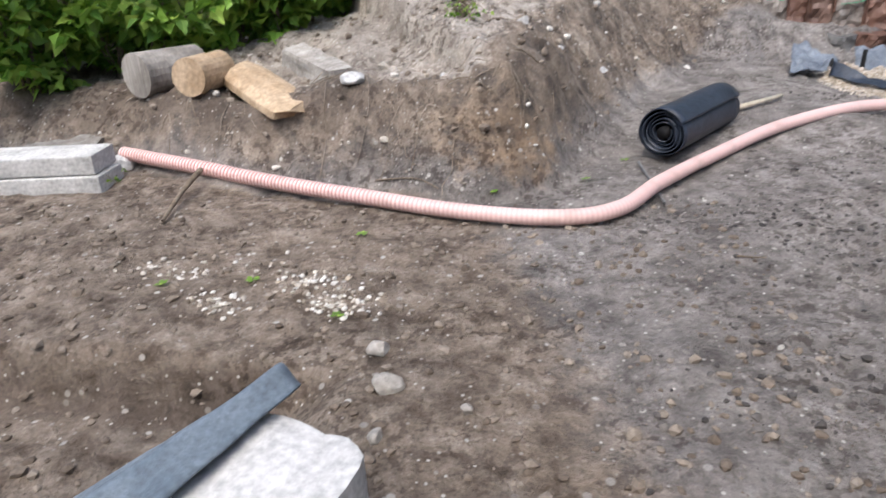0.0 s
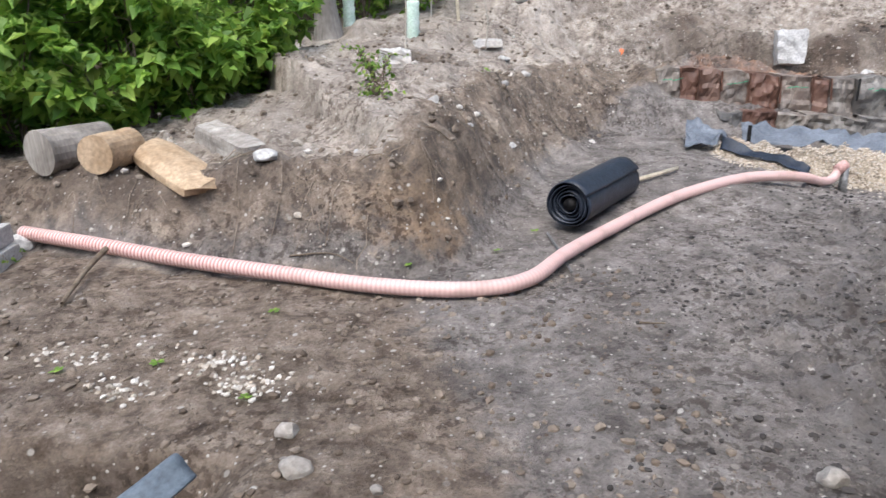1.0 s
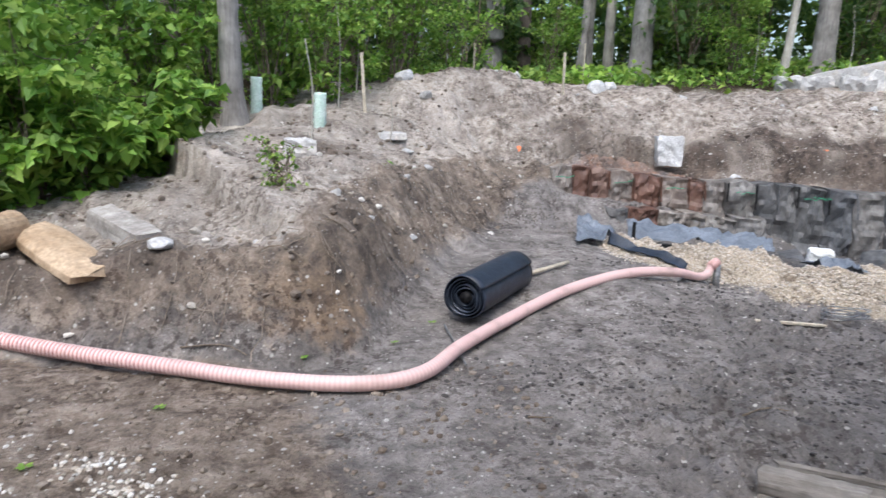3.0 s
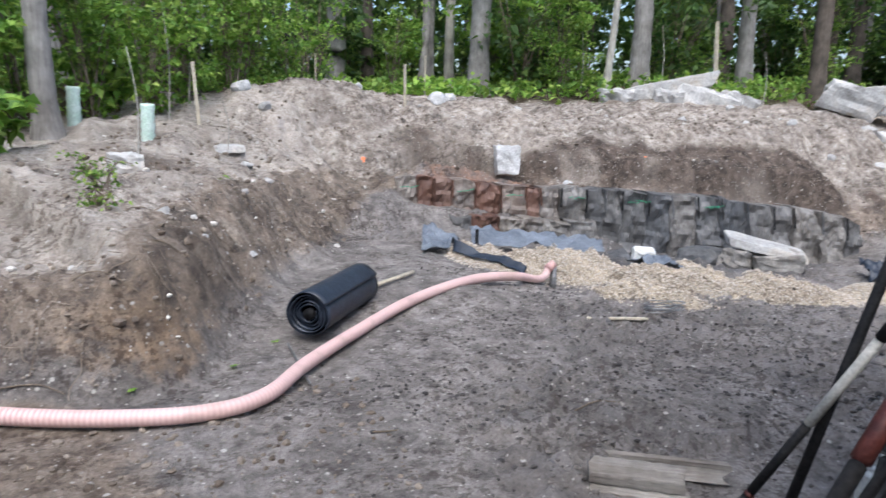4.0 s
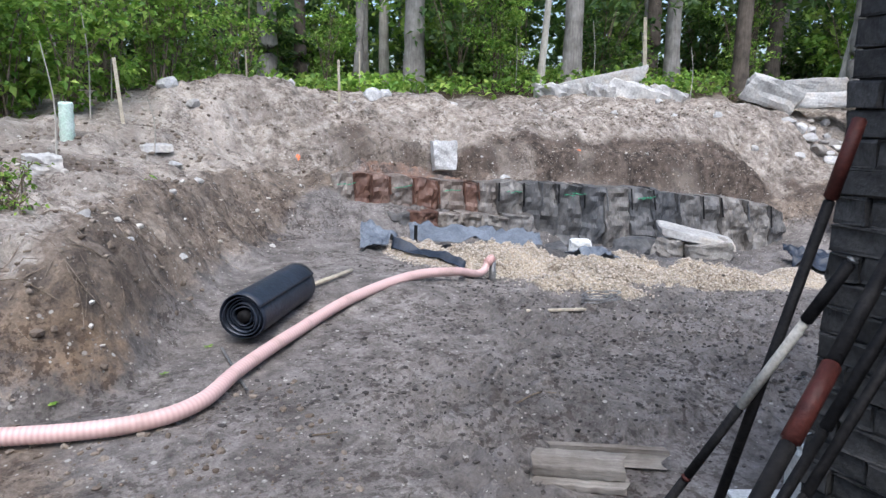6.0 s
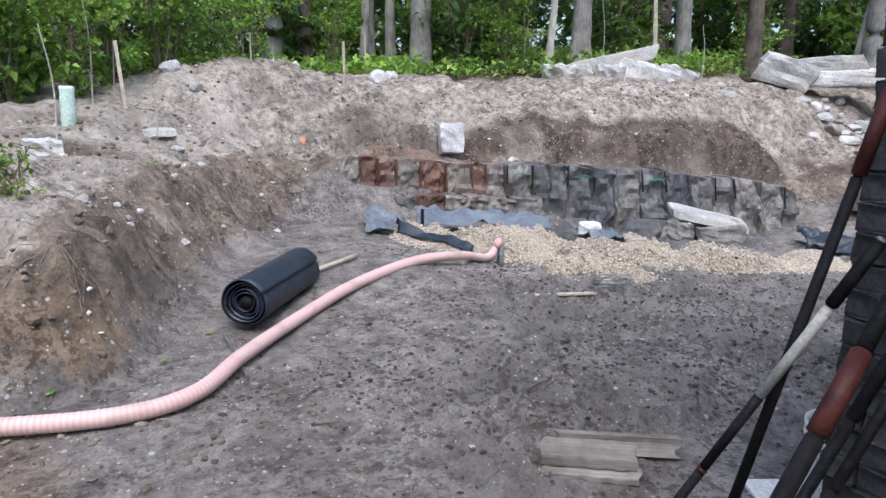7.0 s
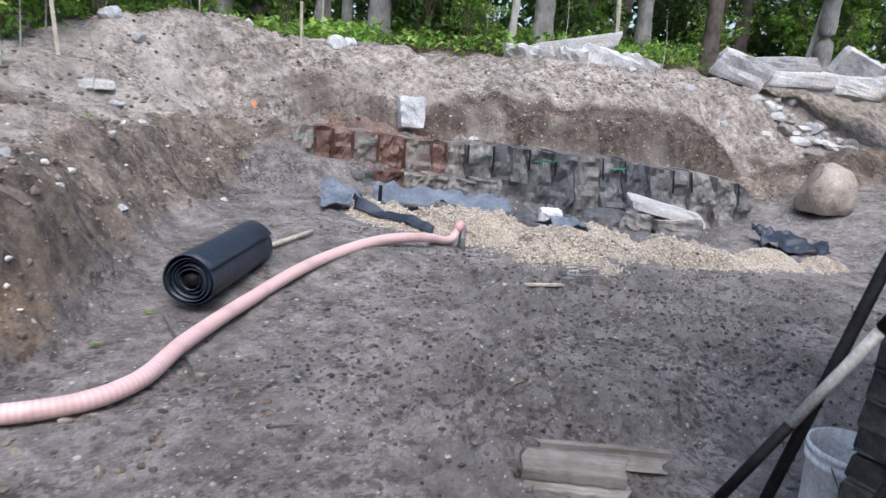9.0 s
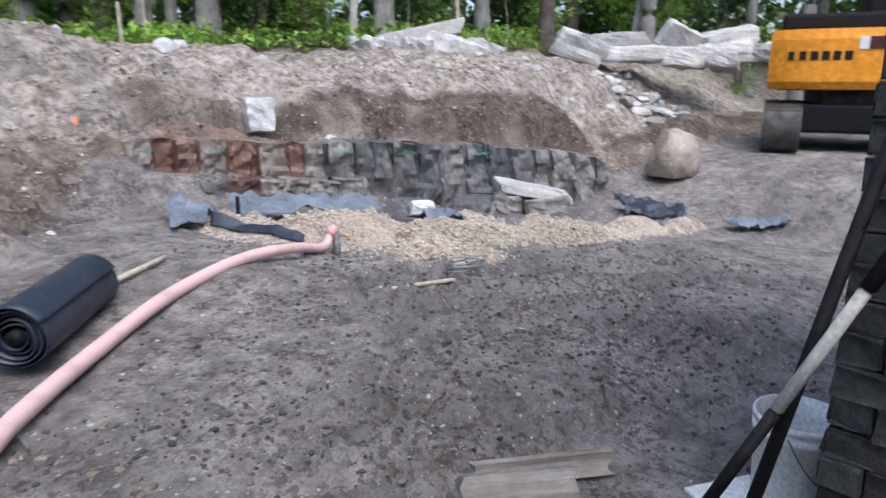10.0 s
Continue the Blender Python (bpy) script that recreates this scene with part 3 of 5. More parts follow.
def slab(name, seed, pos, size, rot, material, label, group="", category="stone"):
    """A quarried block: a box with split, uneven faces and worn edges. size: full length, width, height; pos: middle of the foot."""
    rng = random.Random(seed)
    bm = bmesh.new()
    bmesh.ops.create_cube(bm, size=1.0)
    bmesh.ops.subdivide_edges(bm, edges=bm.edges[:], cuts=5, use_grid_fill=True)
    off = Vector((seed * 3.7, seed * 1.3, 0))
    skew = [rng.uniform(-.12, .12) for _ in range(4)]
    for v in bm.verts:
        c = v.co
        c.x += skew[0] * c.z + skew[1] * c.y * .6
        c.y += skew[2] * c.z + skew[3] * c.x * .4
        inward = sum(abs(k) > .45 for k in c)
        if inward > 1:
            c *= .965 if inward == 2 else .92
        nn = noise.fractal(Vector((c.x * size[0], c.y * size[1], c.z * size[2])) * (2.2 / max(size)) * 2 + off, .8, 2, 4)
        v.co = Vector((c.x * size[0], c.y * size[1], (c.z + .5) * size[2])) + Vector((c.x, c.y, c.z)).normalized() * nn * min(size) * .16
    ob = part(name, bm, material)
    ob.matrix_world = pose(*pos, *rot)
    return tagged(ob, label, category, group)


def rock_face(ob, line, x0, x1, zb, zt, rust, tone, seed, m, tilt=.06):
    """One blasted panel between two drill holes: rough face and a thin top, its own mesh under the ledge."""
    rng = random.Random(seed)
    cols, rows = max(8, int((x1 - x0) / .022)), 20
    push0 = rng.uniform(-.02, .03)
    bend = rng.uniform(-.03, .03)
    verts = []
    for i in range(-1, cols + 2):
        u = min(max(i / cols, 0), 1)
        side = .2 if i in (-1, cols + 1) else 0
        x = x0 + (x1 - x0) * u
        k = min(range(len(line) - 1), key=lambda q: abs((line[q].x + line[q + 1].x) / 2 - x))
        p, q = line[k], line[k + 1]
        y = p.y + (q.y - p.y) * (x - p.x) / (q.x - p.x)
        groove = side + .02 * (math.exp(-(u * (x1 - x0) / .018) ** 2) + math.exp(-((1 - u) * (x1 - x0) / .018) ** 2))
        lo, hi = zb(x) - .4, zt(x) + .05 * noise.noise(Vector((x * 4, seed, 0)))
        for j in range(rows):
            f = j / (rows - 1)
            if f < .75:
                z = lo + (hi - lo) * f / .75
                rough = noise.fractal(Vector((x * 3.2, z * 5, seed * 1.7)), .8, 2.1, 5)
                chip = .03 * round(3 * noise.noise(Vector((x * 2.3 + seed, z * 3.1, 4.0))))
                push = .2 + push0 + bend * (u - .5) + .06 * rough + chip - groove + tilt * (.75 - f)
            else:
                z = hi + .006 * math.sin(x * 17 + j) - .03 * (f - .75)
                push = .2 + push0 - 1.5 * (f - .75) - groove * .5
            verts.append((x, y - push, z))
    i = np.arange((cols + 3) * rows).reshape(cols + 3, rows)
    faces = np.stack([i[:-1, :-1], i[1:, :-1], i[1:, 1:], i[:-1, 1:]], -1).reshape(-1, 4)
    f = grid_mesh("rock_face", verts, faces, m, ob, False)
    for name, v in (("rust", rust), ("tone", tone)):
        f.data.attributes.new(name, "FLOAT", "POINT").data.foreach_set("value", np.full(len(verts), v, np.float32))
    return f


def ledge():
    """Blasted rock step along the back of the pit, with half drill holes and paint dashes."""
    line = spline([(2.6, 8.84, 0), (2.95, 8.78, 0), (3.6, 8.66, 0), (4.6, 8.42, 0), (6.0, 8.04, 0), (7.5, 7.8, 0), (9.0, 7.6, 0), (10.2, 7.5, 0)], .04)
    m = M_ROCK.copy()
    m.name = "blasted_rock"
    nn, l = links(m)
    p = nn["Principled BSDF"]
    grey = p.inputs["Base Color"].links[0].from_socket
    t = noise_node(nn, l, 3.5)
    red = ramp(nn, l, t.outputs[0], [(.35, (.06, .03, .021)), (.52, (.15, .078, .055)), (.68, (.24, .15, .11))]).outputs[0]
    tan = ramp(nn, l, noise_node(nn, l, 6, 8, .7).outputs[0], [(.38, (.1, .085, .07)), (.52, (.24, .21, .175)), (.64, (.42, .39, .35))]).outputs[0]
    col = mixc(nn, l, attr(nn, "tone"), grey, tan)
    l.new(mixc(nn, l, attr(nn, "rust"), col, red), p.inputs["Base Color"])
    top_at = lambda v: float(np.interp(v, (2.6, 3, 4.1, 4.7, 5.5, 6.4, 7.3, 7.8, 8.8, 9.5, 10), (.68, .7, .6, .56, .55, .48, .42, .33, .25, .12, -.1)))
    foot_at = lambda v: float(np.interp(v, (3, 4.16, 4.95, 5.5, 6, 6.9, 7.8, 9.7), (.33, .24, .16, .04, -.02, -.1, -.16, -.25)))
    panels = [(2.72, 3.0, .15, .8), (3.0, 3.22, .95, .3), (3.22, 3.48, .8, .4), (3.48, 3.77, .25, .75), (3.77, 4.14, 1, .2), (4.14, 4.49, .3, .8), (4.49, 4.67, .9, .2), (4.67, 4.95, .12, .6), (4.95, 5.3, 0, .45), (5.3, 5.55, 0, .12),
              (5.55, 5.78, 0, .2), (5.78, 6.17, 0, .15), (6.17, 6.54, 0, 0), (6.54, 6.95, 0, .4), (6.95, 7.33, 0, .1), (7.33, 7.78, 0, 0), (7.78, 8.2, 0, .25), (8.2, 8.57, 0, .3), (8.57, 9.07, 0, .6), (9.07, 9.55, 0, .55), (9.55, 9.9, 0, .2)]
    ob = tagged(new("rock_ledge"), "blasted rock step, rust brown to wet grey, with drill marks", "rock ledge", kind="structure")
    rng = random.Random(4)
    for k, (x0, x1, rust, tone) in enumerate(panels):
        rock_face(ob, line, x0, x1, foot_at, top_at, rust, tone, 30 + k, m, .06 if x0 < 6.5 else .14)
        q = min(line, key=lambda v: abs(v.x - x1))
        if k < len(panels) - 1:
            long_mark = rng.uniform(.24, .36)
            bm = bmesh.new()
            rod(bm, (q.x, q.y - .235 - (.06 if x1 > 6.5 else .02), top_at(x1) - long_mark), (q.x + rng.uniform(-.015, .015), q.y - .235, top_at(x1) - .01), .013, .012, 8)
            part("drill_mark", bm, M_RUST if x1 < 4.8 else (M_TOOLBLACK if k % 3 else M_ROCK), ob)
    for x in (2.86, 3.62, 4.3, 5.12, 5.95, 6.05, 7.14, 7.2):
        q = min(line, key=lambda v: abs(v.x - x))
        bm = bmesh.new()
        for i in range(4):
            box(bm, (.06, .012, .01), Matrix.Translation((q.x - .1 + .065 * i, q.y - .29, top_at(x) - .13 + rng.uniform(-.012, .012))) @ Matrix.Rotation(rng.uniform(-.3, .3), 4, "Y"), .003)
        part("paint_dash", bm, M_GREEN, ob)
    # a second, lower step in front of the rusty stretch
    low = spline([(3.0, 8.12, 0), (4.2, 8.08, 0), (5.6, 7.96, 0)], .04)
    for k, (x0, x1, rust, tone) in enumerate([(3.24, 3.53, 0, .25), (3.53, 3.91, .95, .1), (3.91, 4.25, .1, 1), (4.25, 4.55, .1, .85), (4.55, 4.95, 0, .6), (4.95, 5.35, 0, .4)]):
        rock_face(ob, low, x0, x1, lambda v: float(np.interp(v, (3.2, 3.9, 5.4), (.06, -.02, -.1))), lambda v: float(np.interp(v, (3.2, 3.9, 4.5, 5.4), (.25, .215, .16, .08))) + .02 * math.sin(k * 3.0), rust, tone, 60 + k, m)
    for k, (x, y, sx, sz, c) in enumerate([(5.9, 7.45, .35, .16, M_ROCK), (6.8, 7.3, .5, .2, M_ROCK), (7.5, 7.25, .4, .2, M_ROCK), (5.5, 7.5, .3, .12, M_ROCK)]):
        put_rock("rock_step", 300 + k, (x, y), (sx, .22, sz), rng.uniform(-25, 10), c, "low wet rock step at the ledge's foot", "rock steps", sink=.78, flat=.62, category="rock")


def sheet(name, quad, lift, material, label, crumple=.04, n=26, seed=0, category="sheet"):
    """A limp sheet over the ground between four corners; lift: height of each corner over the ground."""
    a, b, c, d = [Vector((x, y, 0)) for x, y in quad]
    verts = []
    for i in range(n + 1):
        for j in range(n + 1):
            u, v = i / n, j / n
            p = (a * (1 - u) + b * u) * (1 - v) + (d * (1 - u) + c * u) * v
            h = (lift[0] * (1 - u) + lift[1] * u) * (1 - v) + (lift[3] * (1 - u) + lift[2] * u) * v
            w = noise.fractal(Vector((p.x * 3 + seed, p.y * 3, seed)), .8, 2, 3)
            r = 1 - abs(noise.noise(Vector((p.x * 5 + seed, p.y * 5, 3.3))))
            p.z = gz(p.x, p.y) + .015 + max(0, h + crumple * (w * .6 + r * .8 - .3))
            p.x += crumple * .5 * w
            verts.append(tuple(p))
    i = np.arange((n + 1) ** 2).reshape(n + 1, n + 1)
    faces = np.stack([i[:-1, :-1], i[1:, :-1], i[1:, 1:], i[:-1, 1:]], -1).reshape(-1, 4)
    ob = grid_mesh(name, verts, faces, material)
    s = ob.modifiers.new("thick", "SOLIDIFY")
    s.thickness, s.offset = .006, 1
    return tagged(ob, label, category)


def scatter(name, n, place, size, material, label, category, seed, sub=1, squash=.7):
    """Many small stones in one mesh of kind stuff. place: rng -> (x, y) or None; size: rng -> metres."""
    rng = random.Random(seed)
    bm = bmesh.new()
    bmesh.ops.create_icosphere(bm, subdivisions=sub, radius=1.0)
    base = np.array([v.co[:] for v in bm.verts])
    tri = np.array([[v.index for v in f.verts] for f in bm.faces])
    bm.free()
    r = np.random.RandomState(seed)
    spots = []
    while len(spots) < n:
        q = place(rng)
        if q is not None:
            spots.append((*q, size(rng)))
    spots = np.array(spots)
    z = zones(spots[:, 0], spots[:, 1])[0]
    V, F = [], []
    for k, (x, y, s) in enumerate(spots):
        sc = s * r.uniform(.65, 1.25, 3) * (1, 1, squash)
        a = r.uniform(0, 6.28)
        rot = np.array([[math.cos(a), -math.sin(a), 0], [math.sin(a), math.cos(a), 0], [0, 0, 1]])
        pts = (base * (1 + r.uniform(-.32, .22, (len(base), 1)))) * sc @ rot.T
        V.append(pts + (x, y, z[k] + s * squash * .35))
        F.append(tri + k * len(base))
    ob = grid_mesh(name, np.concatenate(V), np.concatenate(F), material, None, sub > 1)
    return tagged(ob, label, category, kind="stuff")


def island_mat(name, cols, rough=.8):
    m = bpy.data.materials.new(name)
    m.use_nodes = True
    n, l = links(m)
    p = n["Principled BSDF"]
    g = n.new("ShaderNodeNewGeometry")
    c = ramp(n, l, g.outputs["Random Per Island"], [(k / max(1, len(cols) - 1), q) for k, q in enumerate(cols)]).outputs[0]
    f = noise_node(n, l, 60, 4)
    tone = ramp(n, l, f.outputs[0], [(.3, (.75,) * 3), (.7, (1.15,) * 3)]).outputs[0]
    l.new(mixc(n, l, 1.0, c, tone, "MULTIPLY"), p.inputs["Base Color"])
    p.inputs["Roughness"].default_value = rough
    return m


M_PEA = island_mat("pea_gravel_stone", [(.37, .3, .23), (.52, .44, .35), (.63, .56, .47), (.47, .42, .36)])
M_CLOD = island_mat("mud_clod", [(.035, .03, .027), (.08, .07, .063), (.17, .15, .135)], .9)
M_SOILCLOD = island_mat("soil_clod", [(.1, .075, .055), (.19, .15, .115), (.27, .225, .18)], .95)
M_PEB = island_mat("pebble", [(.3, .26, .2), (.5, .46, .4), (.68, .65, .6), (.4, .33, .25)], .8)


def leaves(name, centres, radii, count, size, material, parent, seed, droop=.3, flatness=.6):
    """Leaves in clumps round the centres: folded pointed blades."""
    r = np.random.RandomState(seed)
    k = r.randint(0, len(centres), count)
    c, rad = np.array(centres)[k], np.array(radii)[k][:, None]
    d = r.normal(size=(count, 3))
    d /= np.linalg.norm(d, axis=1)[:, None]
    pos = c + d * rad * r.uniform(.25, 1, (count, 1)) ** .6 * (1, 1, flatness)
    u = r.normal(size=(count, 3)) * (1, 1, .45)
    u /= np.linalg.norm(u, axis=1)[:, None]
    nrm = r.normal(size=(count, 3)) * .5 + (0, 0, 1)
    w = np.cross(u, nrm)
    w /= np.linalg.norm(w, axis=1)[:, None]
    up = np.cross(w, u)
    s = (size * r.uniform(.6, 1.3, (count, 1)))
    tip = pos + u * s - (0, 0, 1) * s * droop
    l1 = pos + u * s * .42 + w * s * .42 + up * s * .1
    l2 = pos + u * s * .42 - w * s * .42 + up * s * .1
    V = np.stack([pos, l2, tip, l1], 1).reshape(-1, 3)
    q = np.arange(count) * 4
    F = np.concatenate([np.stack([q, q + 1, q + 2], -1), np.stack([q, q + 2, q + 3], -1)])
    return grid_mesh(name, V, F, material, parent, False)


def limb(pts, r0, r1, seg=8):
    p = spline(pts, max(.06, (Vector(pts[-1]) - Vector(pts[0])).length / 24))
    return sweep(p, [r0 + (r1 - r0) * (i / (len(p) - 1)) for i in range(len(p))], seg)


def join_limbs(name, limbs, material, parent):
    V, F, o = [], [], 0
    for v, f in limbs:
        V += [tuple(q) for q in v]
        F += [tuple(k + o for k in g) for g in f]
        o += len(v)
    return grid_mesh(name, V, F, material, parent)


def tree(x, y, r, height, seed, bark, lean=(0, 0), low=None, label="", leafmat=None, crown=900):
    """A tall forest tree: trunk with root flare, limbs and a broken crown."""
    rng = random.Random(seed)
    z = gz(x, y) - .1
    top = empty("tree", Matrix.Translation((x, y, z)), label or "tall straight forest tree with grey bark", "tree", "trees of the wood")
    lx, ly = lean
    pts = [(lx * h * height + rng.gauss(0, .04) * (0 < h < 1), ly * h * height + rng.gauss(0, .04) * (0 < h < 1), h * height) for h in (0, .12, .3, .5, .75, 1)]
    p = spline(pts, height / 50)
    rad = [r * (1 - .65 * i / (len(p) - 1)) * (1 + .6 * math.exp(-i * height / 50 / .25)) * (1 + .05 * math.sin(i * 2.3 + seed)) for i in range(len(p))]
    v, f = sweep(p, rad, 14)
    grid_mesh("trunk", [tuple(q) for q in v], f, bark, top)
    limbs, cs, rs = [], [], []
    for k in range(9):
        h = rng.uniform(low or .45, .97)
        b = p[int(h * (len(p) - 1))]
        a, ln = rng.uniform(0, 6.28), rng.uniform(.9, 2.4) * (1.2 - h * .6)
        e = b + Vector((math.cos(a) * ln, math.sin(a) * ln, ln * rng.uniform(.1, .6)))
        m = (b + e) / 2 + Vector((0, 0, .15))
        limbs.append(limb([b, m, e], r * .22, .012, 6))
        cs += [tuple(e), tuple(m)]
        rs += [rng.uniform(.5, 1.0), rng.uniform(.4, .8)]
    join_limbs("branchwork", limbs, bark, top)
    leaves("crown", cs, rs, crown, .16, leafmat or M_LEAF2, top, seed, flatness=.55)
    return top


def shrub(x, y, height, spread, seed, count, size, label, leafmat=None, stems=5, bark=None, category="shrub", group="undergrowth"):
    rng = random.Random(seed)
    z = gz(x, y) - .03
    top = empty("shrub" if category == "shrub" else "sapling", Matrix.Translation((x, y, z)), label, category, group)
    limbs, cs, rs = [], [], []
    for k in range(stems):
        a = rng.uniform(0, 6.28)
        e = Vector((math.cos(a) * spread * rng.uniform(.3, 1), math.sin(a) * spread * rng.uniform(.3, 1), height * rng.uniform(.6, 1)))
        m = e * .5 + Vector((0, 0, height * .12))
        limbs.append(limb([(rng.gauss(0, .04), rng.gauss(0, .04), 0), m, e], .007 + .004 * height, .003, 5))
        for t in (.12, .28, .45, .6, .75, .88, 1.0):
            q = m.lerp(e, (t - .5) * 2) if t > .5 else m * (t * 2)
            q = q + Vector((rng.gauss(0, .3) * spread * .7, rng.gauss(0, .3) * spread * .7, rng.gauss(0, .08) * height))
            limbs.append(limb([m.lerp(e, max(0, (t - .5) * 1.6)), (m + q) / 2 + Vector((0, 0, .05)), q], .005, .002, 4))
            cs.append(tuple(q))
            rs.append(rng.uniform(.14, .3) * (spread + .25 * height) * .75)
    join_limbs("branchwork", limbs, bark or M_TWIG, top)
    leaves("foliage", cs, rs, count, size, leafmat or M_LEAF, top, seed, flatness=.5)
    return top


def forest():
    # trunks that stand out
    tree(10.2, 13.6, .23, 15, 1, M_BARK, label="tall grey beech with a smooth straight trunk")
    tree(7.0, 15.6, .26, 15, 2, M_BARK, (.004, 0))
    tree(13.3, 13.5, .2, 15, 3, M_BARK, (.01, 0))
    tree(14.5, 12.4, .2, 14, 4, M_BARK2, (.012, 0), label="dark straight pine trunk at the wood's edge")
    tree(3.9, 17.6, .25, 15, 5, M_BARK)
    tree(-1.24, 8.25, .125, 13, 6, M_BARK, label="grey oak trunk rising from the sand bank")
    tree(.05, 11.6, .26, 15, 7, M_BARK2, (-.004, 0))
    tree(9.1, 13.3, .085, 9, 8, M_BARK3, (.08, 0), label="thin pale leaning birch", crown=350)
    tree(17.2, 11.6, .09, 9, 9, M_BARK3, (.11, -.05), label="thin pale leaning birch", crown=350)
    tree(6.4, 17.5, .16, 13, 10, M_BARK)
    tree(6.0, 17.0, .12, 12, 11, M_BARK, (.06, 0))
    tree(7.1, 17.8, .14, 13, 12, M_BARK3)
    tree(5.4, 20, .2, 13, 13, M_BARK2)
    tree(5.0, 21, .18, 13, 14, M_BARK2)
    tree(-2.6, 11.5, .12, 12, 15, M_BARK2)
    tree(-1.8, 13.5, .15, 12, 16, M_BARK)
    tree(-5.0, 10.0, .15, 12, 17, M_BARK2)
    rng = random.Random(77)
    for k in range(46):
        a = rng.uniform(-.45, 1.25)
        d = rng.uniform(20, 42)
        tree(math.sin(a) * d, math.cos(a) * d, rng.uniform(.1, .24), rng.uniform(10, 15), 100 + k, rng.choice((M_BARK, M_BARK2, M_BARK2)), (rng.gauss(0, .012), 0), .12 if k % 3 else .4, crown=1500)
    # saplings and undergrowth at the wood's edge
    bright = "leafy green sapling with fresh spring leaves at the wood's edge"
    dull = "dense green undergrowth shrub below the trees"
    shrub(7.9, 13.2, 2.7, .95, 201, 2600, .085, "bright green young maple in front of the trunks", stems=7)
    for k, (x, y, h, s, c) in enumerate([(.75, 11.9, 2.6, .8, 1300), (1.5, 12.9, 3.0, 1.0, 1500), (2.7, 14.4, 3.0, 1.1, 1400), (4.9, 16.0, 2.4, 1.0, 1100), (9.0, 16.6, 3.0, 1.2, 1300), (-.4, 11.2, 2.6, .8, 1200),
                                       (11.6, 14.6, 1.5, 1.0, 900), (12.2, 14.0, 1.3, .8, 800), (8.6, 13.9, 1.2, .7, 700), (15.4, 12.8, 1.3, .8, 800), (16.8, 14.5, 3.2, 1.2, 1400), (18.5, 11.6, 2.4, 1.1, 1100), (19.5, 9.6, 2.0, 1.1, 900), (21.5, 8.2, 2.6, 1.4, 1000)]):
        shrub(x, y, h, s, 210 + k, c, .08, bright, stems=6)
    for k, (x, y, h, s, c) in enumerate([(.25, 9.9, 1.7, .55, 900), (.85, 10.7, 2.1, .65, 1100), (-.25, 9.3, 1.3, .5, 700), (-.95, 9.4, 2.2, .65, 1100), (1.0, 11.3, 2.6, .8, 1200), (-1.65, 9.3, 2.1, .7, 1100), (.15, 10.5, 2.6, .6, 900), (1.9, 11.8, 1.4, .7, 800)]):
        shrub(x, y, h, s, 280 + k, c, .085, bright, stems=7)
    # bare thin stems on the bank
    for k, (x, y, h) in enumerate([(-.35, 7.2, 1.1), (.55, 8.2, .7), (-.05, 9.2, 1.5), (9.9, 12.4, 1.4), (8.2, 12.9, 1.6), (11.2, 12.3, 1.3), (11.0, 10.6, 1.1), (.2, 9.7, 1.3)]):
        z = gz(x, y)
        v, f = limb([(x, y, z - .05), (x + .03, y, z + h * .5), (x - .04, y + .03, z + h)], .011, .004, 6)
        tagged(grid_mesh("bare_stem", [tuple(q) for q in v], f, M_BARK3), "thin bare young stem rising from the bank", "sapling", "bare stems")
    v, f = limb([(-2.95, 6.15, gz(-2.95, 6.15) + .12), (-2.5, 6.3, gz(-2.5, 6.3) + .1), (-2.05, 6.45, gz(-2.05, 6.45) + .08)], .035, .028, 8)
    tagged(grid_mesh("fallen_pole", [tuple(q) for q in v], f, M_BARK3), "pale fallen birch pole lying in the thicket", "log")
    # the thicket beside the pit, close to the logs
    for k, (x, y, h, s, c) in enumerate([(-2.5, 5.9, 1.5, .8, 1500), (-3.3, 5.4, 1.5, .8, 1500), (-4.2, 5.2, 1.6, .8, 1300), (-1.9, 7.0, 1.4, .8, 1300), (-3.0, 7.2, 2.2, 1.0, 1500), (-2.1, 8.3, 1.3, .6, 800), (-4.6, 6.6, 2.2, 1.0, 1400), (-.7, 9.9, 1.2, .5, 500), (-2.4, 8.8, 2.4, 1.0, 1300), (-3.8, 9.0, 2.6, 1.1, 1400), (-1.2, 10.9, 2.3, .8, 900), (-5.5, 7.8, 2.5, 1.2, 1400), (-2.1, 5.95, .9, .6, 1100), (-1.75, 6.7, .8, .5, 800), (-2.9, 5.35, .8, .5, 800), (-3.7, 4.9, 1.0, .6, 900)]):
        shrub(x, y, h, s, 240 + k, int(c * 1.25), .118, "broad-leaved green thicket shrub leaning over the bank", stems=7)
    rng = random.Random(9)
    for k in range(60):
        a = rng.uniform(-.5, 1.2)
        d = rng.uniform(17 if a < .7 else 23, 34)
        shrub(math.sin(a) * d, math.cos(a) * d, rng.uniform(2.0, 5.0), rng.uniform(1.2, 2.2), 300 + k, 900, .2, dull, M_LEAF2 if k % 3 else M_LEAF, 6)
    # the far wood: leaves too small and many to tell apart
    r = np.random.RandomState(31)
    a, d = r.uniform(-.7, 1.4, 2600), r.uniform(24, 46, 2600)
    cs = np.stack([np.sin(a) * d, np.cos(a) * d, r.uniform(.8, 13, 2600) ** 1.0 + .06 * d], -1)
    far = leaves("far_woods", cs, np.full(2600, 1.1), 64000, .4, M_LEAF2, None, 33, flatness=.7)
    tagged(far, "dense green far woodland behind the trunks", "woodland", kind="stuff")
    # low green herbs on the forest floor
    r = np.random.RandomState(3)
    a, d = r.uniform(-.55, 1.25, 900), r.uniform(10.8, 26, 900)
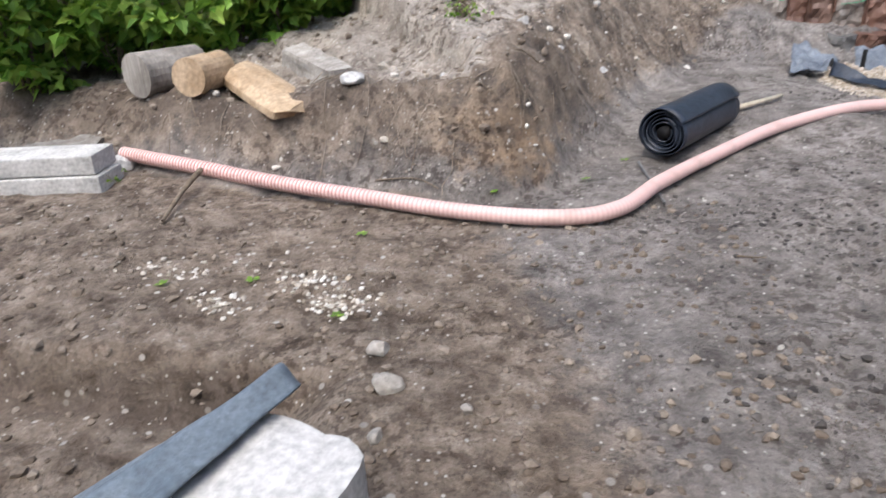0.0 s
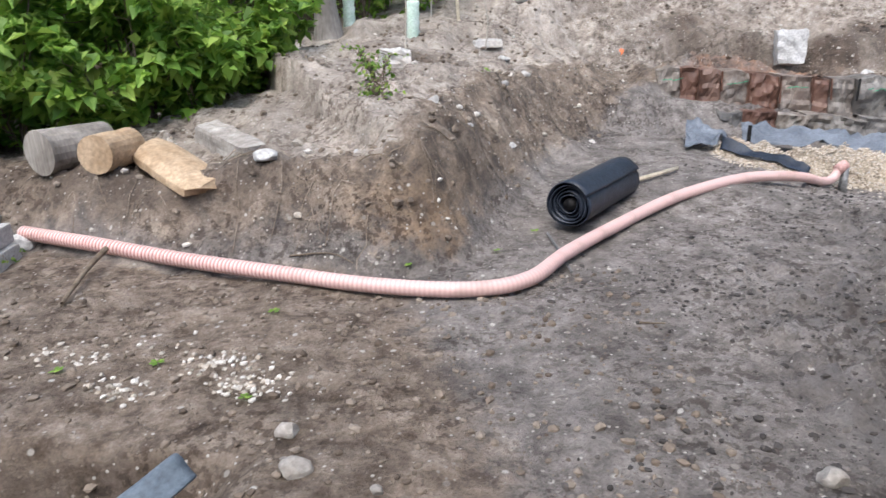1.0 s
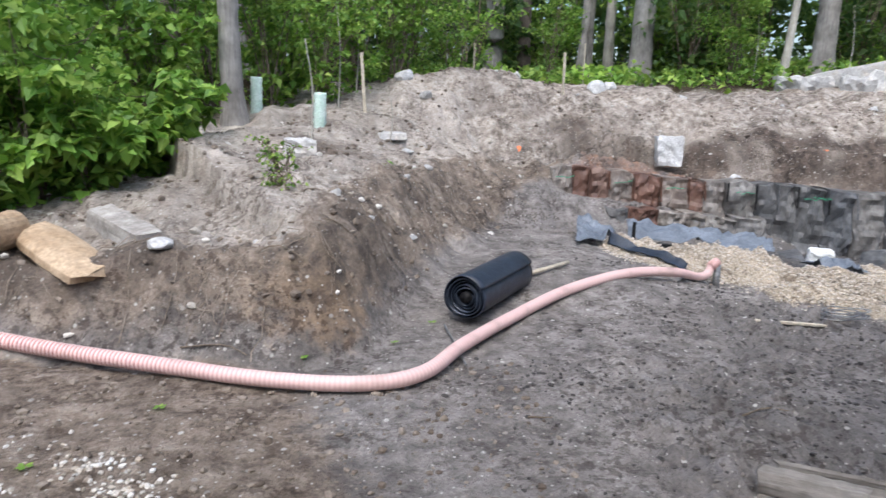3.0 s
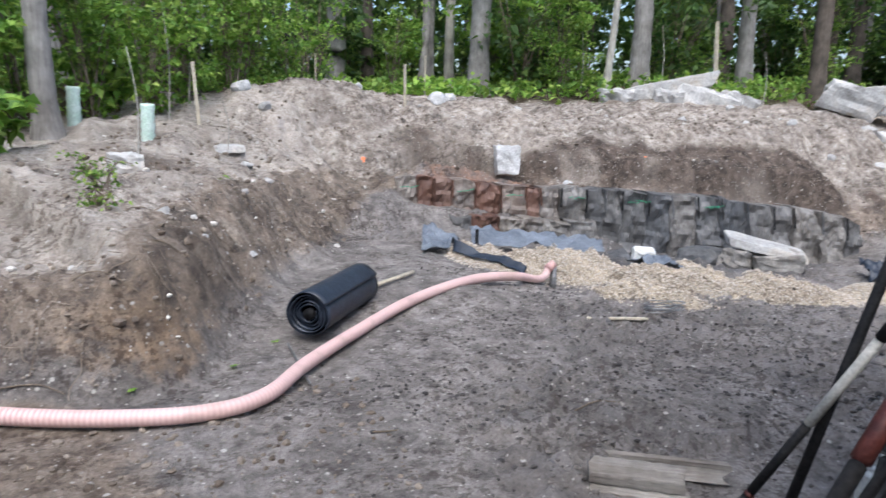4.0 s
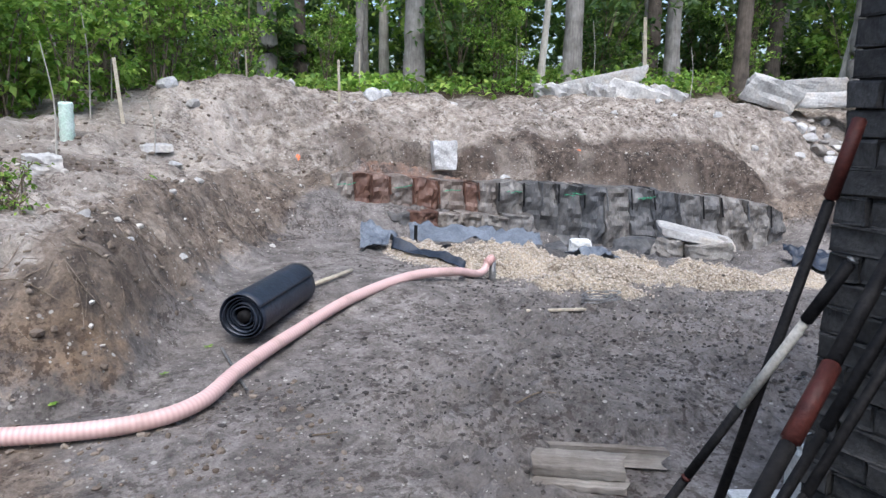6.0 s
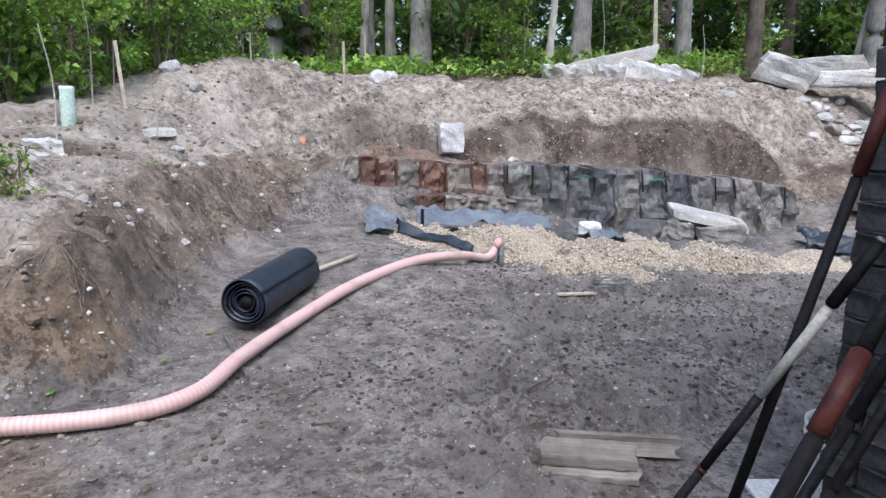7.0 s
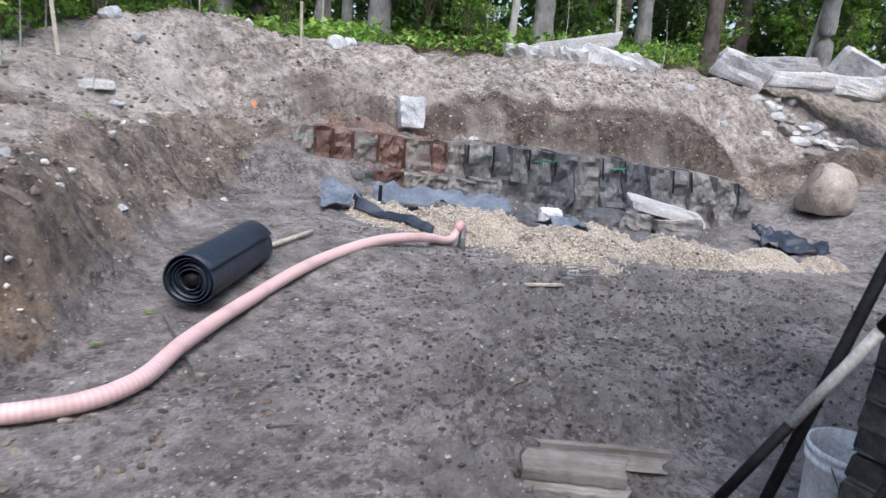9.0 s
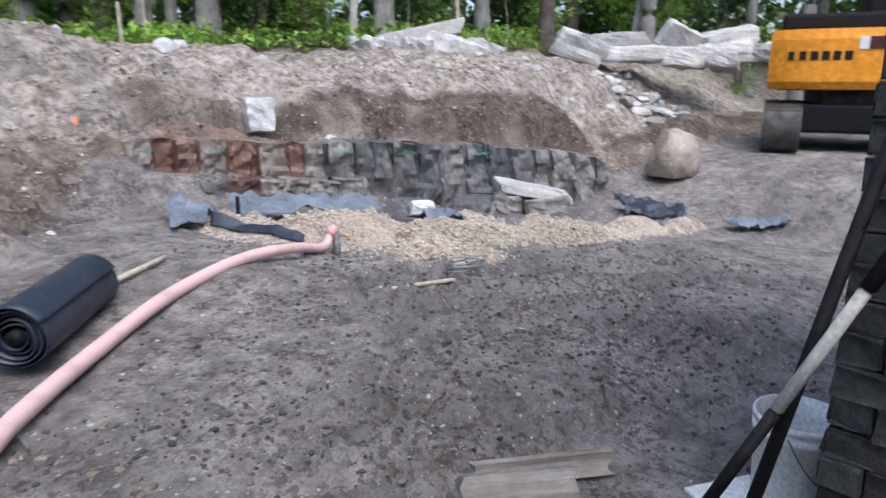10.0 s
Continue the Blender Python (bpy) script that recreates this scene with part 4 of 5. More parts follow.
    x, y = np.sin(a) * d, np.cos(a) * d
    z, at = zones(x, y)
    keep = at["litter"] > .5
    cs = np.stack([x, y, z + .18], -1)[keep]
    ob = leaves("herb_layer", cs, np.full(len(cs), .45), 16000, .14, M_LEAF, None, 8, flatness=.5)
    tagged(ob, "low green herbs and seedlings on the forest floor", "undergrowth", kind="stuff")


def weeds():
    shrub(-.5, 5.3, .3, .22, 401, 220, .035, "small green weed growing on the sand bank", stems=7, category="shrub", group="weeds on the bank")
    shrub(.35, 6.6, .14, .12, 402, 60, .05, "tiny bright green seedling on the bank", stems=4, group="weeds on the bank")
    shrub(-.5, 5.0, .12, .2, 403, 120, .03, "thin tuft of grass on the sand", stems=6, group="weeds on the bank")
    shrub(-2.75, 3.95, .12, .15, 404, 90, .04, "low green weed beside the white stone", stems=5, group="weeds on the bank")
    rng = random.Random(6)
    for k, (x, y) in enumerate([(-.95, 3.15), (-1.35, 2.65), (-.9, 2.35), (-1.75, 2.6), (.25, 3.95), (.55, 4.4), (-.3, 3.7)]):
        bm = bmesh.new()
        for a in range(5):
            t = a * 1.257 + rng.random()
            c = Vector((math.cos(t), math.sin(t), .1)) * .035
            s = Vector((-c.y, c.x, 0)) * .35
            q = [Vector((0, 0, .004)), c * .6 + s, c, c * .6 - s]
            bm.faces.new([bm.verts.new(p + Vector((0, 0, .006))) for p in q])
        ob = part("fallen_leaf", bm, M_LEAF)
        ob.matrix_world = pose(x, y, gz(x, y) + .008, rng.uniform(-12, 12), rng.uniform(-12, 12), rng.uniform(0, 360))
        tagged(ob, "fallen green maple leaf lying on the soil", "leaf", "fallen leaves")


def stakes():
    for k, (x, y, z0, h, r, lean) in enumerate([(.29, 9.0, None, .75, .022, -.06), (1.95, 12.7, None, .9, .02, -.02), (3.35, 10.2, None, .62, .022, -.02), (-2.0, 9.6, None, 1.1, .03, -.04), (4.5, 12.5, None, .8, .016, 0), (2.55, 13.2, None, .7, .018, 0), (11.6, 12.6, None, 1.5, .04, .06)]):
        z = gz(x, y)
        bm = bmesh.new()
        box(bm, (r * 1.8, r * 1.2, h + .15), Matrix.Translation((0, 0, h / 2 - .07)), .003)
        ob = part("survey_stake", bm, M_STAKE)
        ob.matrix_world = pose(x, y, z, 0, math.degrees(lean), 20 * k)
        tagged(ob, "thin pale wooden survey stake driven into the bank", "stake", "survey stakes")
    for k, (x, y) in enumerate([(-.27, 8.2), (-1.05, 8.8)]):
        bm = bmesh.new()
        bmesh.ops.create_cone(bm, cap_ends=False, segments=16, radius1=.075, radius2=.07, depth=.55)
        bmesh.ops.subdivide_edges(bm, edges=[e for e in bm.edges if abs(e.verts[0].co.z - e.verts[1].co.z) > .3], cuts=10)
        for v in bm.verts:
            v.co *= 1 + .06 * math.sin(v.co.z * 60)
        ob = part("tree_guard", bm, M_TUBE, None, soft=True)
        m = ob.modifiers.new("thick", "SOLIDIFY")
        m.thickness = .004
        ob.matrix_world = pose(x, y, gz(x, y) + .14, 3, 2, 0)
        tagged(ob, "pale green plastic tree guard round a young stem", "tree guard", "tree guards")
    top = empty("flag_stake", Matrix.Translation((1.92, 12.4, gz(1.92, 12.4))), "thin white stake with a round black marker on top", "stake")
    bm = bmesh.new()
    rod(bm, (0, 0, -.1), (-.03, 0, .85), .014, .012, 8)
    part("stake_rod", bm, M_WHITE, top)
    bm = bmesh.new()
    bmesh.ops.create_icosphere(bm, subdivisions=2, radius=.07, matrix=Matrix.Translation((-.03, 0, .9)))
    part("marker_ball", bm, M_TOOLBLACK, top, soft=True)
    # marking paint on the soil
    for x, y in ((2.45, 9.3), (6.85, 8.8)):
        bm = bmesh.new()
        bmesh.ops.create_icosphere(bm, subdivisions=3, radius=.028)
        for v in bm.verts:
            k = 1 + .5 * noise.noise(v.co * 40)
            px, py = x + v.co.x * k, y + v.co.y * k
            v.co = Vector((px, py, gz(px, py) + .006 + v.co.z * .12))
        tagged(part("paint_mark", bm, M_FLUO), "sprayed orange marking paint on the soil", "paint mark", "orange paint marks")


def bank_things():
    bank = "bank stones and logs"
    # sawn log rounds and split wood at the thicket's foot
    for k, (x, y, r, ln, rz, tilt) in enumerate([(-2.58, 4.72, .15, .5, 62, 0), (-2.2, 4.47, .125, .36, 78, 0)]):
        bm = bmesh.new()
        bmesh.ops.create_cone(bm, cap_ends=True, segments=22, radius1=r, radius2=r * .94, depth=ln)
        bmesh.ops.subdivide_edges(bm, edges=[e for e in bm.edges if abs(e.verts[0].co.z - e.verts[1].co.z) > .1], cuts=5)
        for v in bm.verts:
            v.co.x *= 1 + .06 * noise.noise(v.co * 6 + Vector((k * 9, 0, 0)))
            v.co.y *= 1 + .06 * noise.noise(v.co * 6 + Vector((k * 9, 5, 0)))
        ob = part("log_round", bm, M_WOOD if k else M_GREYWOOD)
        ob.matrix_world = pose(x, y, gz(x, y) + r * .8, 0, 90, rz)
        tagged(ob, "short sawn log lying on the bank's edge", "log", bank)
    bm = bmesh.new()
    prof = [(-.15, 0), (.13, 0), (.155, .045), (.1, .075), (.02, .09), (-.08, .085), (-.145, .05)]
    rings = []
    for i in range(15):
        x, w = -.42 + .84 * i / 14, .82 + .25 * math.sin(i * .16 + .6)
        rings.append([bm.verts.new((x + (.05 * (k % 3) - .04 if i in (0, 14) else 0), u * w + .008 * noise.noise(Vector((x * 6, k, 1))), h * w + .01 * noise.noise(Vector((x * 7, k, 5))))) for k, (u, h) in enumerate(prof)])
    for r, q in zip(rings, rings[1:]):
        for k in range(7):
            bm.faces.new((r[k], r[(k + 1) % 7], q[(k + 1) % 7], q[k]))
    bm.faces.new(rings[0]), bm.faces.new(rings[-1])
    bmesh.ops.bevel(bm, geom=bm.edges[:], offset=.004, segments=1, affect="EDGES")
    ob = part("split_log", bm, M_WOOD)
    ob.matrix_world = pose(-1.78, 4.38, gz(-1.78, 4.38) + .06, 4, 11, -47)
    tagged(ob, "split tan log half lying on the bank's edge", "log", bank)
    slab("hewn_block", 22, (-1.55, 4.82, gz(-1.55, 4.82) - .05), (.95, .2, .19), (0, 4, -55), M_STONE, "long hewn grey stone block sunk in sand", bank)
    slab("paving_block", 23, (-3.25, 4.35, gz(-3.25, 4.35) - .02), (.5, .35, .2), (3, -4, 20), M_STONE, "rough beige paving block on the bank", bank)
    put_rock("white_stone", 24, (-1.16, 4.2), (.085, .06, .045), 20, M_WHITE, "smooth white flat stone lying on sand", "", sink=.1, sub=3, flat=.9)
    put_rock("bank_stone", 25, (-2.85, 4.25), (.14, .12, .08), 10, M_WHITE, "whitish boulder half buried beside weeds", "loose bank stones")
    slab("cube_stone", 26, (-.45, 7.0, gz(-.45, 7.0) - .05), (.3, .22, .19), (0, 0, 8), M_GRANITE, "pale squared stone on dark soil", "loose bank stones")
    slab("flat_slab", 27, (.58, 8.42, gz(.58, 8.42) - .02), (.36, .22, .08), (4, 0, 20), M_GRANITE, "flat pale stone on the bank", "loose bank stones")
    put_rock("bank_stone", 28, (.53, 5.46), (.05, .04, .03), 30, M_WHITE, "pale pebble on the bank", "loose bank stones")
    ob = slab("marker_block", 29, (4.53, 8.95, .66), (.38, .2, .43), (-8, 0, -14), M_WHITE, "upright pale granite block on the rock bench", "loose bank stones")
    for v in ob.data.vertices:
        v.co.x *= .84 + .4 * v.co.z
    put_rock("bank_stone", 30, (5.42, 8.72), (.085, .07, .07), 0, M_WHITE, "small white stone on the rock bench", "loose bank stones")
    rng = random.Random(12)
    spots = [(.9, 10.05, .22), (1.15, 9.6, .16), (2.7, 10.55, .1), (4.15, 10.9, .22), (4.4, 11.0, .2), (5.5, 10.6, .12), (8.2, 9.6, .09), (9.2, 9.2, .1), (11.0, 8.9, .12), (10.4, 9.3, .1), (6.9, 10.0, .07), (3.6, 10.2, .06), (.75, 8.0, .1), (.9, 7.4, .08), (12.0, 8.7, .12), (9.8, 10.2, .12), (.2, 6.9, .09), (.05, 6.6, .07), (.5, 7.1, .05), (.55, 6.2, .05), (-.1, 4.8, .05), (.15, 4.9, .035), (-.6, 4.3, .03), (.3, 5.2, .035)]
    for k, (x, y, r) in enumerate(spots):
        put_rock("bank_stone", 500 + k, (x, y), (r, r * rng.uniform(.6, .9), r * rng.uniform(.5, .8)), rng.uniform(0, 360), M_GRANITE if k % 3 else M_WHITE, "loose pale stone on the earth bank", "loose bank stones", sink=.6, sub=2)
    for k, (x, y, r) in enumerate([(-.62, 1.88, .06), (-.69, 2.11, .05), (-.62, 1.62, .035), (-.35, 1.75, .025), (1.05, 1.72, .05), (1.25, 1.6, .07), (1.4, 1.75, .04), (1.15, 1.55, .05)]):
        put_rock("cobble", 560 + k, (x, y), (r, r * .8, r * .7), k * 40, M_STONE, "rounded grey cobble on trodden soil", "cobbles", sink=.3, sub=3, flat=.85)


def curb_stack():
    top_label = "stack of two bleached weathered boards at the hose end"
    for k, (dz, dx) in enumerate([(0, .03), (.125, 0)]):
        bm = bmesh.new()
        box(bm, (1.3, .3, .12), None, .01)
        for v in bm.verts:
            v.co.z += .008 * noise.noise(v.co * 5)
        ob = part("timber_sleeper", bm, M_PALEWOOD)
        x, y = -3.36 + dx, 3.88
        ob.matrix_world = pose(x, y, gz(-3.0, 3.8) + .05 + dz, 0, 0, 3 + 2 * k)
        tagged(ob, top_label, "sleeper", "sleepers")
    bm = bmesh.new()
    v, f = limb([(-2.1, 3.92, gz(-2.1, 3.92) + .1), (-2.08, 3.6, gz(-2.08, 3.6) + .05), (-2.05, 3.25, gz(-2.05, 3.25) + .02)], .018, .01, 8)
    ob = grid_mesh("branch", [tuple(q) for q in v], f, M_TWIG)
    tagged(ob, "bare brown branch leaning on the hose", "branch")
    for k, pts in enumerate([[(-.4, 4.25), (-.1, 4.35), (.15, 4.5)], [(-.9, 3.95), (-.5, 4.05), (-.2, 4.0)], [(1.85, 2.75), (2.05, 2.85), (2.2, 2.82)], [(-1.0, 3.85), (-.75, 3.8), (-.6, 3.72)], [(.8, 2.87), (.87, 2.85), (.96, 2.85)]]):
        v, f = limb([(x, y, gz(x, y) + .015) for x, y in pts], .006, .003, 5)
        tagged(grid_mesh("root", [tuple(q) for q in v], f, M_TWIG), "thin bare root sticking out of the soil", "root", "roots and twigs")
    # a short reinforcing rod stuck by the hose
    bm = bmesh.new()
    rod(bm, (.61, 4.24, gz(.61, 4.24) + .03), (.63, 3.56, gz(.63, 3.56) + .02), .008, .008, 8)
    tagged(part("steel_rod", bm, M_DRAB), "thin steel rod leaning against the hose", "rod")


def covered_block():
    """A pale block with a tarp tented along one side, close to the first standpoint."""
    m = pose(-.79, .93, 0, 0, 0, 70)
    bm = bmesh.new()
    bmesh.ops.create_cube(bm, size=1.0, matrix=Matrix.Translation((0, 0, .17)) @ Matrix.Diagonal((.68, .36, .36, 1)))
    bmesh.ops.subdivide_edges(bm, edges=bm.edges[:], cuts=9, use_grid_fill=True)
    for v in bm.verts:
        c = v.co
        corner = min(max(abs(c.x) / .34, 0), 1) ** 6 * min(abs(c.y) / .18, 1) ** 3
        c.x *= 1 - .1 * corner
        c.y *= 1 - .12 * corner
        if c.z > .3:
            c.z -= .05 * max(0, abs(c.x) / .34 - .72)
        v.co = c + Vector((1, 1, .6)) * .016 * noise.fractal(c * 7, .8, 2, 4)
    ob = part("pale_block", bm, M_PALEBLOCK, soft=False)
    ob.matrix_world = m
    tagged(ob, "large pale stone block partly under a tarp", "block")
    # local: x along the block to its far end, y to the side away from the pit floor
    verts, n = [], 28
    for i in range(n + 1):
        for j in range(n + 1):
            u, v = i / n, j / n
            x = -.55 + .97 * u + .02 * math.sin(v * 7)
            y = .08 + .07 * (1 - u) + (.3 + .36 * (1 - u)) * v
            ridge = math.exp(-((v - .16) / .16) ** 2)
            z = .372 + .045 * ridge * (.5 + .5 * u) - .36 * max(0, v - .42) - .03 * (1 - u) + .012 * math.sin(v * 19 + u * 3) + .012 * noise.noise(Vector((u * 5, v * 6, 1)))
            verts.append((x, y, z))
    i = np.arange((n + 1) ** 2).reshape(n + 1, n + 1)
    faces = np.stack([i[:-1, :-1], i[1:, :-1], i[1:, 1:], i[:-1, 1:]], -1).reshape(-1, 4)
    ob = grid_mesh("tarp", verts, faces, M_TARP)
    ob.matrix_world = m
    k = ob.modifiers.new("thick", "SOLIDIFY")
    k.thickness = .006
    tagged(ob, "folded blue-grey tarp draped over a pale block", "tarp")


def sump_things():
    sheet("drainage_mat", [(2.36, 6.56), (2.72, 6.66), (3.02, 7.12), (2.66, 7.36)], (.02, .06, .12, .2), M_MAT, "grey drainage mat with a turned-up corner", .05, seed=1, category="mat")
    sheet("drainage_mat", [(3.2, 7.12), (4.95, 7.0), (5.1, 7.28), (3.28, 7.42)], (.1, .08, .2, .25), M_MAT, "long grey drainage mat along the gravel's back edge", .06, seed=2, category="mat")
    sheet("drainage_mat", [(4.95, 6.55), (5.3, 6.7), (5.35, 5.95), (5.05, 5.85)], (.08, .05, .02, .03), M_MAT, "grey drainage mat strip crossing the gravel", .04, seed=3, category="mat")
    sheet("membrane_strip", [(2.74, 6.64), (2.8, 6.72), (3.3, 5.98), (3.22, 5.9)], (.02, .06, .05, .01), M_BLACK, "black membrane strip edging the gravel", .02, seed=4)
    bm = bmesh.new()
    z = gz(3.18, 7.0)
    rod(bm, (3.16, 6.95, z - .1), (3.2, 7.02, z + .32), .022, .02, 8)
    tagged(part("black_post", bm, M_TOOLBLACK), "short black post stuck in the mat", "post")
    slab("white_block", 41, (5.35, 6.75, gz(5.35, 6.75) - .01), (.26, .18, .19), (0, 0, -30), M_PAIL, "small white block on the mat", "", "block")
    # three leaning flagstones
    z = gz(7.6, 7.2)
    slab("flagstone", 42, (7.0, 6.9, gz(7.0, 6.9) - .02), (.4, .3, .26), (5, 8, 20), M_STONE, "grey stone block propping a flagstone", "flagstones")
    slab("flagstone", 43, (7.5, 6.65, gz(7.5, 6.65) - .02), (.6, .35, .26), (4, -6, -30), M_STONE, "grey stone block propping a flagstone", "flagstones")
    slab("flagstone", 44, (7.4, 6.82, gz(7.35, 6.8) + .25), (1.05, .5, .1), (6, 12, -32), M_GRANITE, "tilted pale flagstone resting on stone blocks", "flagstones")
    put_rock("big_boulder", 45, (10.75, 6.62), (.5, .46, .48), 30, M_BOULDER, "large round brown boulder standing on the mud", sink=.06, cuts=6, flat=.92, sub=4, category="boulder")
    sheet("plastic_sheet", [(8.1, 5.75), (9.1, 5.4), (9.3, 5.62), (8.3, 6.1)], (.05, .02, .05, .15), M_BLACK, "crumpled black plastic sheet on the mud", .16, seed=5)
    sheet("blue_tarp", [(8.7, 4.5), (9.4, 4.1), (9.6, 4.3), (8.85, 4.75)], (.03, .02, .05, .06), M_TARP, "crumpled blue-grey tarp on the mud", .1, seed=6, category="tarp")
    # coil of wire and pale lath on the mud
    pts = []
    for i in range(120):
        a = i * .21
        pts.append((3.8 + (.17 + .03 * math.sin(i * .5)) * math.cos(a), 4.46 + (.1 + .02 * math.cos(i * .7)) * math.sin(a), gz(3.8, 4.46) + .02 + .0006 * i))
    v, f = sweep(pts, [.005] * len(pts), 5)
    tagged(grid_mesh("wire_coil", [tuple(q) for q in v], f, M_DRAB), "loose coil of grey wire on the mud", "wire")
    bm = bmesh.new()
    box(bm, (.62, .035, .02), None, .004)
    ob = part("pale_lath", bm, M_STAKE)
    ob.matrix_world = pose(3.2, 4.27, gz(3.2, 4.27) + .02, 0, 7, 5)
    tagged(ob, "pale wooden lath lying on the mud", "lath")


def stone_piles():
    pile = "quarried granite pile on the bank"
    p = [(51, (8.75, 12.05, 1.55), (.95, .7, .55), (0, 0, 10)), (52, (9.4, 11.55, 1.5), (.5, .5, .6), (8, 0, -30)), (53, (10.05, 11.2, 1.5), (1.2, .7, .62), (0, 14, -40)), (54, (9.65, 11.85, 1.98), (1.9, .8, .32), (0, -12, -38)), (55, (10.45, 10.85, 1.5), (.7, .5, .55), (0, 20, -20)),
         (56, (13.2, 10.5, 1.7), (1.1, .6, .6), (5, 18, -50)), (57, (14.0, 9.95, 2.0), (1.3, .6, .3), (0, -4, -48)), (58, (14.1, 9.8, 1.7), (1.6, .8, .32), (0, 0, -45)), (59, (15.0, 9.2, 1.6), (1.4, .7, .4), (0, 5, -40)), (60, (15.2, 9.3, 1.95), (1.0, .3, .6), (30, 20, -20)), (61, (16.0, 8.6, 1.6), (1.5, .9, .5), (0, -6, -50)), (62, (16.4, 8.6, 2.05), (1.3, .7, .35), (8, -12, -35)), (63, (15.6, 8.2, 1.5), (1.0, .6, .35), (0, 8, 20)), (64, (16.9, 7.9, 1.7), (.9, .8, .4), (0, 0, 10))]
    for seed, pos, size, rot in p:
        slab("granite_block", seed, pos, size, rot, M_GRANITE, "rough quarried pale granite block in a pile", pile)
    rng = random.Random(8)
    for k in range(46):
        x, y = rng.gauss(13.5, .55), rng.gauss(8.75, .4)
        r = rng.uniform(.09, .26)
        put_rock("rubble_stone", 700 + k, (x, y), (r, r * .8, r * .6), rng.uniform(0, 360), M_GRANITE if k % 3 else M_STONE, "broken rubble stone tipped on the bank", "rubble heap", sink=.1, sub=2, flat=.65)


def excavator():
    top = empty("excavator", pose(14.42, 5.3, gz(13.6, 5.2) - .05, 0, 0, 112), "orange tracked excavator standing at the pit's edge", "excavator")
    # local: x across the machine, y towards the rear that faces the pit
    bm = bmesh.new()
    n = 18
    ring_hi = []
    for i in range(n + 1):
        x = -1.3 + 2.6 * i / n
        y = 1.25 - .28 * (abs(x) / 1.3) ** 3.2
        ring_hi.append((x, y, 1.3))
    lv = [[bm.verts.new((x * s, y + o, z)) for x, y, _ in ring_hi] for s, o, z in ((.97, -.08, 1.12), (1, 0, 1.25), (1, 0, 1.95), (.985, -.04, 2.12))]
    for a, b in zip(lv, lv[1:]):
        for i in range(n):
            bm.faces.new((a[i], a[i + 1], b[i + 1], b[i]))
    for row in (lv[0], lv[-1]):
        back = [bm.verts.new((x.co.x, .35, x.co.z)) for x in (row[0], row[-1])]
        bm.faces.new([*row, back[1], back[0]])
    part("counterweight", bm, M_ORANGE, top)
    bm = bmesh.new()
    box(bm, (2.5, 2.6, .8), Matrix.Translation((0, -.8, 1.62)), .05)
    part("engine_housing", bm, M_ORANGE, top)
    bm = bmesh.new()
    box(bm, (2.3, 1.2, .28), Matrix.Translation((0, .35, 2.25)), .06)
    part("engine_hood", bm, M_TOOLBLACK, top, "black engine hood")
    bm = bmesh.new()
    box(bm, (1.0, 1.5, 1.4), Matrix.Translation((-.75, -1.4, 2.6)), .08)
    part("cab", bm, M_TOOLBLACK, top, "dark glazed cab")
    for s in (-.7, .7):
        bm = bmesh.new()
        bmesh.ops.create_cone(bm, cap_ends=True, segments=10, radius1=.06, radius2=.04, depth=.16, matrix=Matrix.Translation((s, .8, 2.18)))
        part("lifting_eye", bm, M_ORANGE, top)
    for s, w in ((-.62, .8), ):
        # lettering reduced to bars
        for k in range(6):
            bm = bmesh.new()
            box(bm, (.12, .01, .15), Matrix.Translation((.95 - k * .17, 1.235 - .28 * (abs(.95 - k * .17) / 1.3) ** 3.2 + .02, 1.68)), .004)
            part("letter_bar", bm, M_TOOLBLACK, top)
    bm = bmesh.new()
    box(bm, (.34, .02, .2), Matrix.Translation((-.35, 1.255, 1.88)), .004)
    refl = part("reflector_plate", bm, M_TOOLRED, top, "red and white reflector plate")
    bm = bmesh.new()
    box(bm, (.14, .02, .2), Matrix.Translation((-.1, 1.255, 1.88)), .004)
    part("white_field", bm, M_PAIL, refl)
    for s in (-1, 1):
        track = new("track")
        track.parent = top
        bm = bmesh.new()
        pts = []
        for k in range(48):
            a = 2 * math.pi * k / 48
            y = max(-1.4, min(1.4, 2.2 * math.cos(a)))
            pts.append((y + .42 * math.cos(a), .45 + .42 * math.sin(a)))
        for k in range(48):
            y0, z0 = pts[k]
            y1, z1 = pts[(k + 1) % 48]
            if math.hypot(y1 - y0, z1 - z0) < .02:
                continue
            ang = math.atan2(z1 - z0, y1 - y0)
            box(bm, (.6, max(.06, math.hypot(y1 - y0, z1 - z0) * .86), .06), Matrix.Translation((s * 1.0, (y0 + y1) / 2, (z0 + z1) / 2)) @ Matrix.Rotation(ang, 4, "X"))
            part("track_shoe", bm, M_STEEL, track)
            bm = bmesh.new()
        box(bm, (.35, 2.7, .5), Matrix.Translation((s * 1.0, 0, .46)), .06)
        part("track_frame", bm, M_STEEL, track)
    bm = bmesh.new()
    bmesh.ops.create_cone(bm, cap_ends=True, segments=24, radius1=.65, radius2=.65, depth=.5, matrix=Matrix.Translation((0, 0, .95)))
    part("slew_ring", bm, M_STEEL, top)
    bm = bmesh.new()
    box(bm, (1.5, 2.2, .5), Matrix.Translation((0, 0, .62)), .06)
    part("car_body", bm, M_TOOLBLACK, top, "plain black undercarriage frame")
    bm = bmesh.new()
    box(bm, (2.3, 2.9, .12), Matrix.Translation((0, -.5, 1.16)), .03)
    part("belly_plate", bm, M_TOOLBLACK, top, "black belly plate")


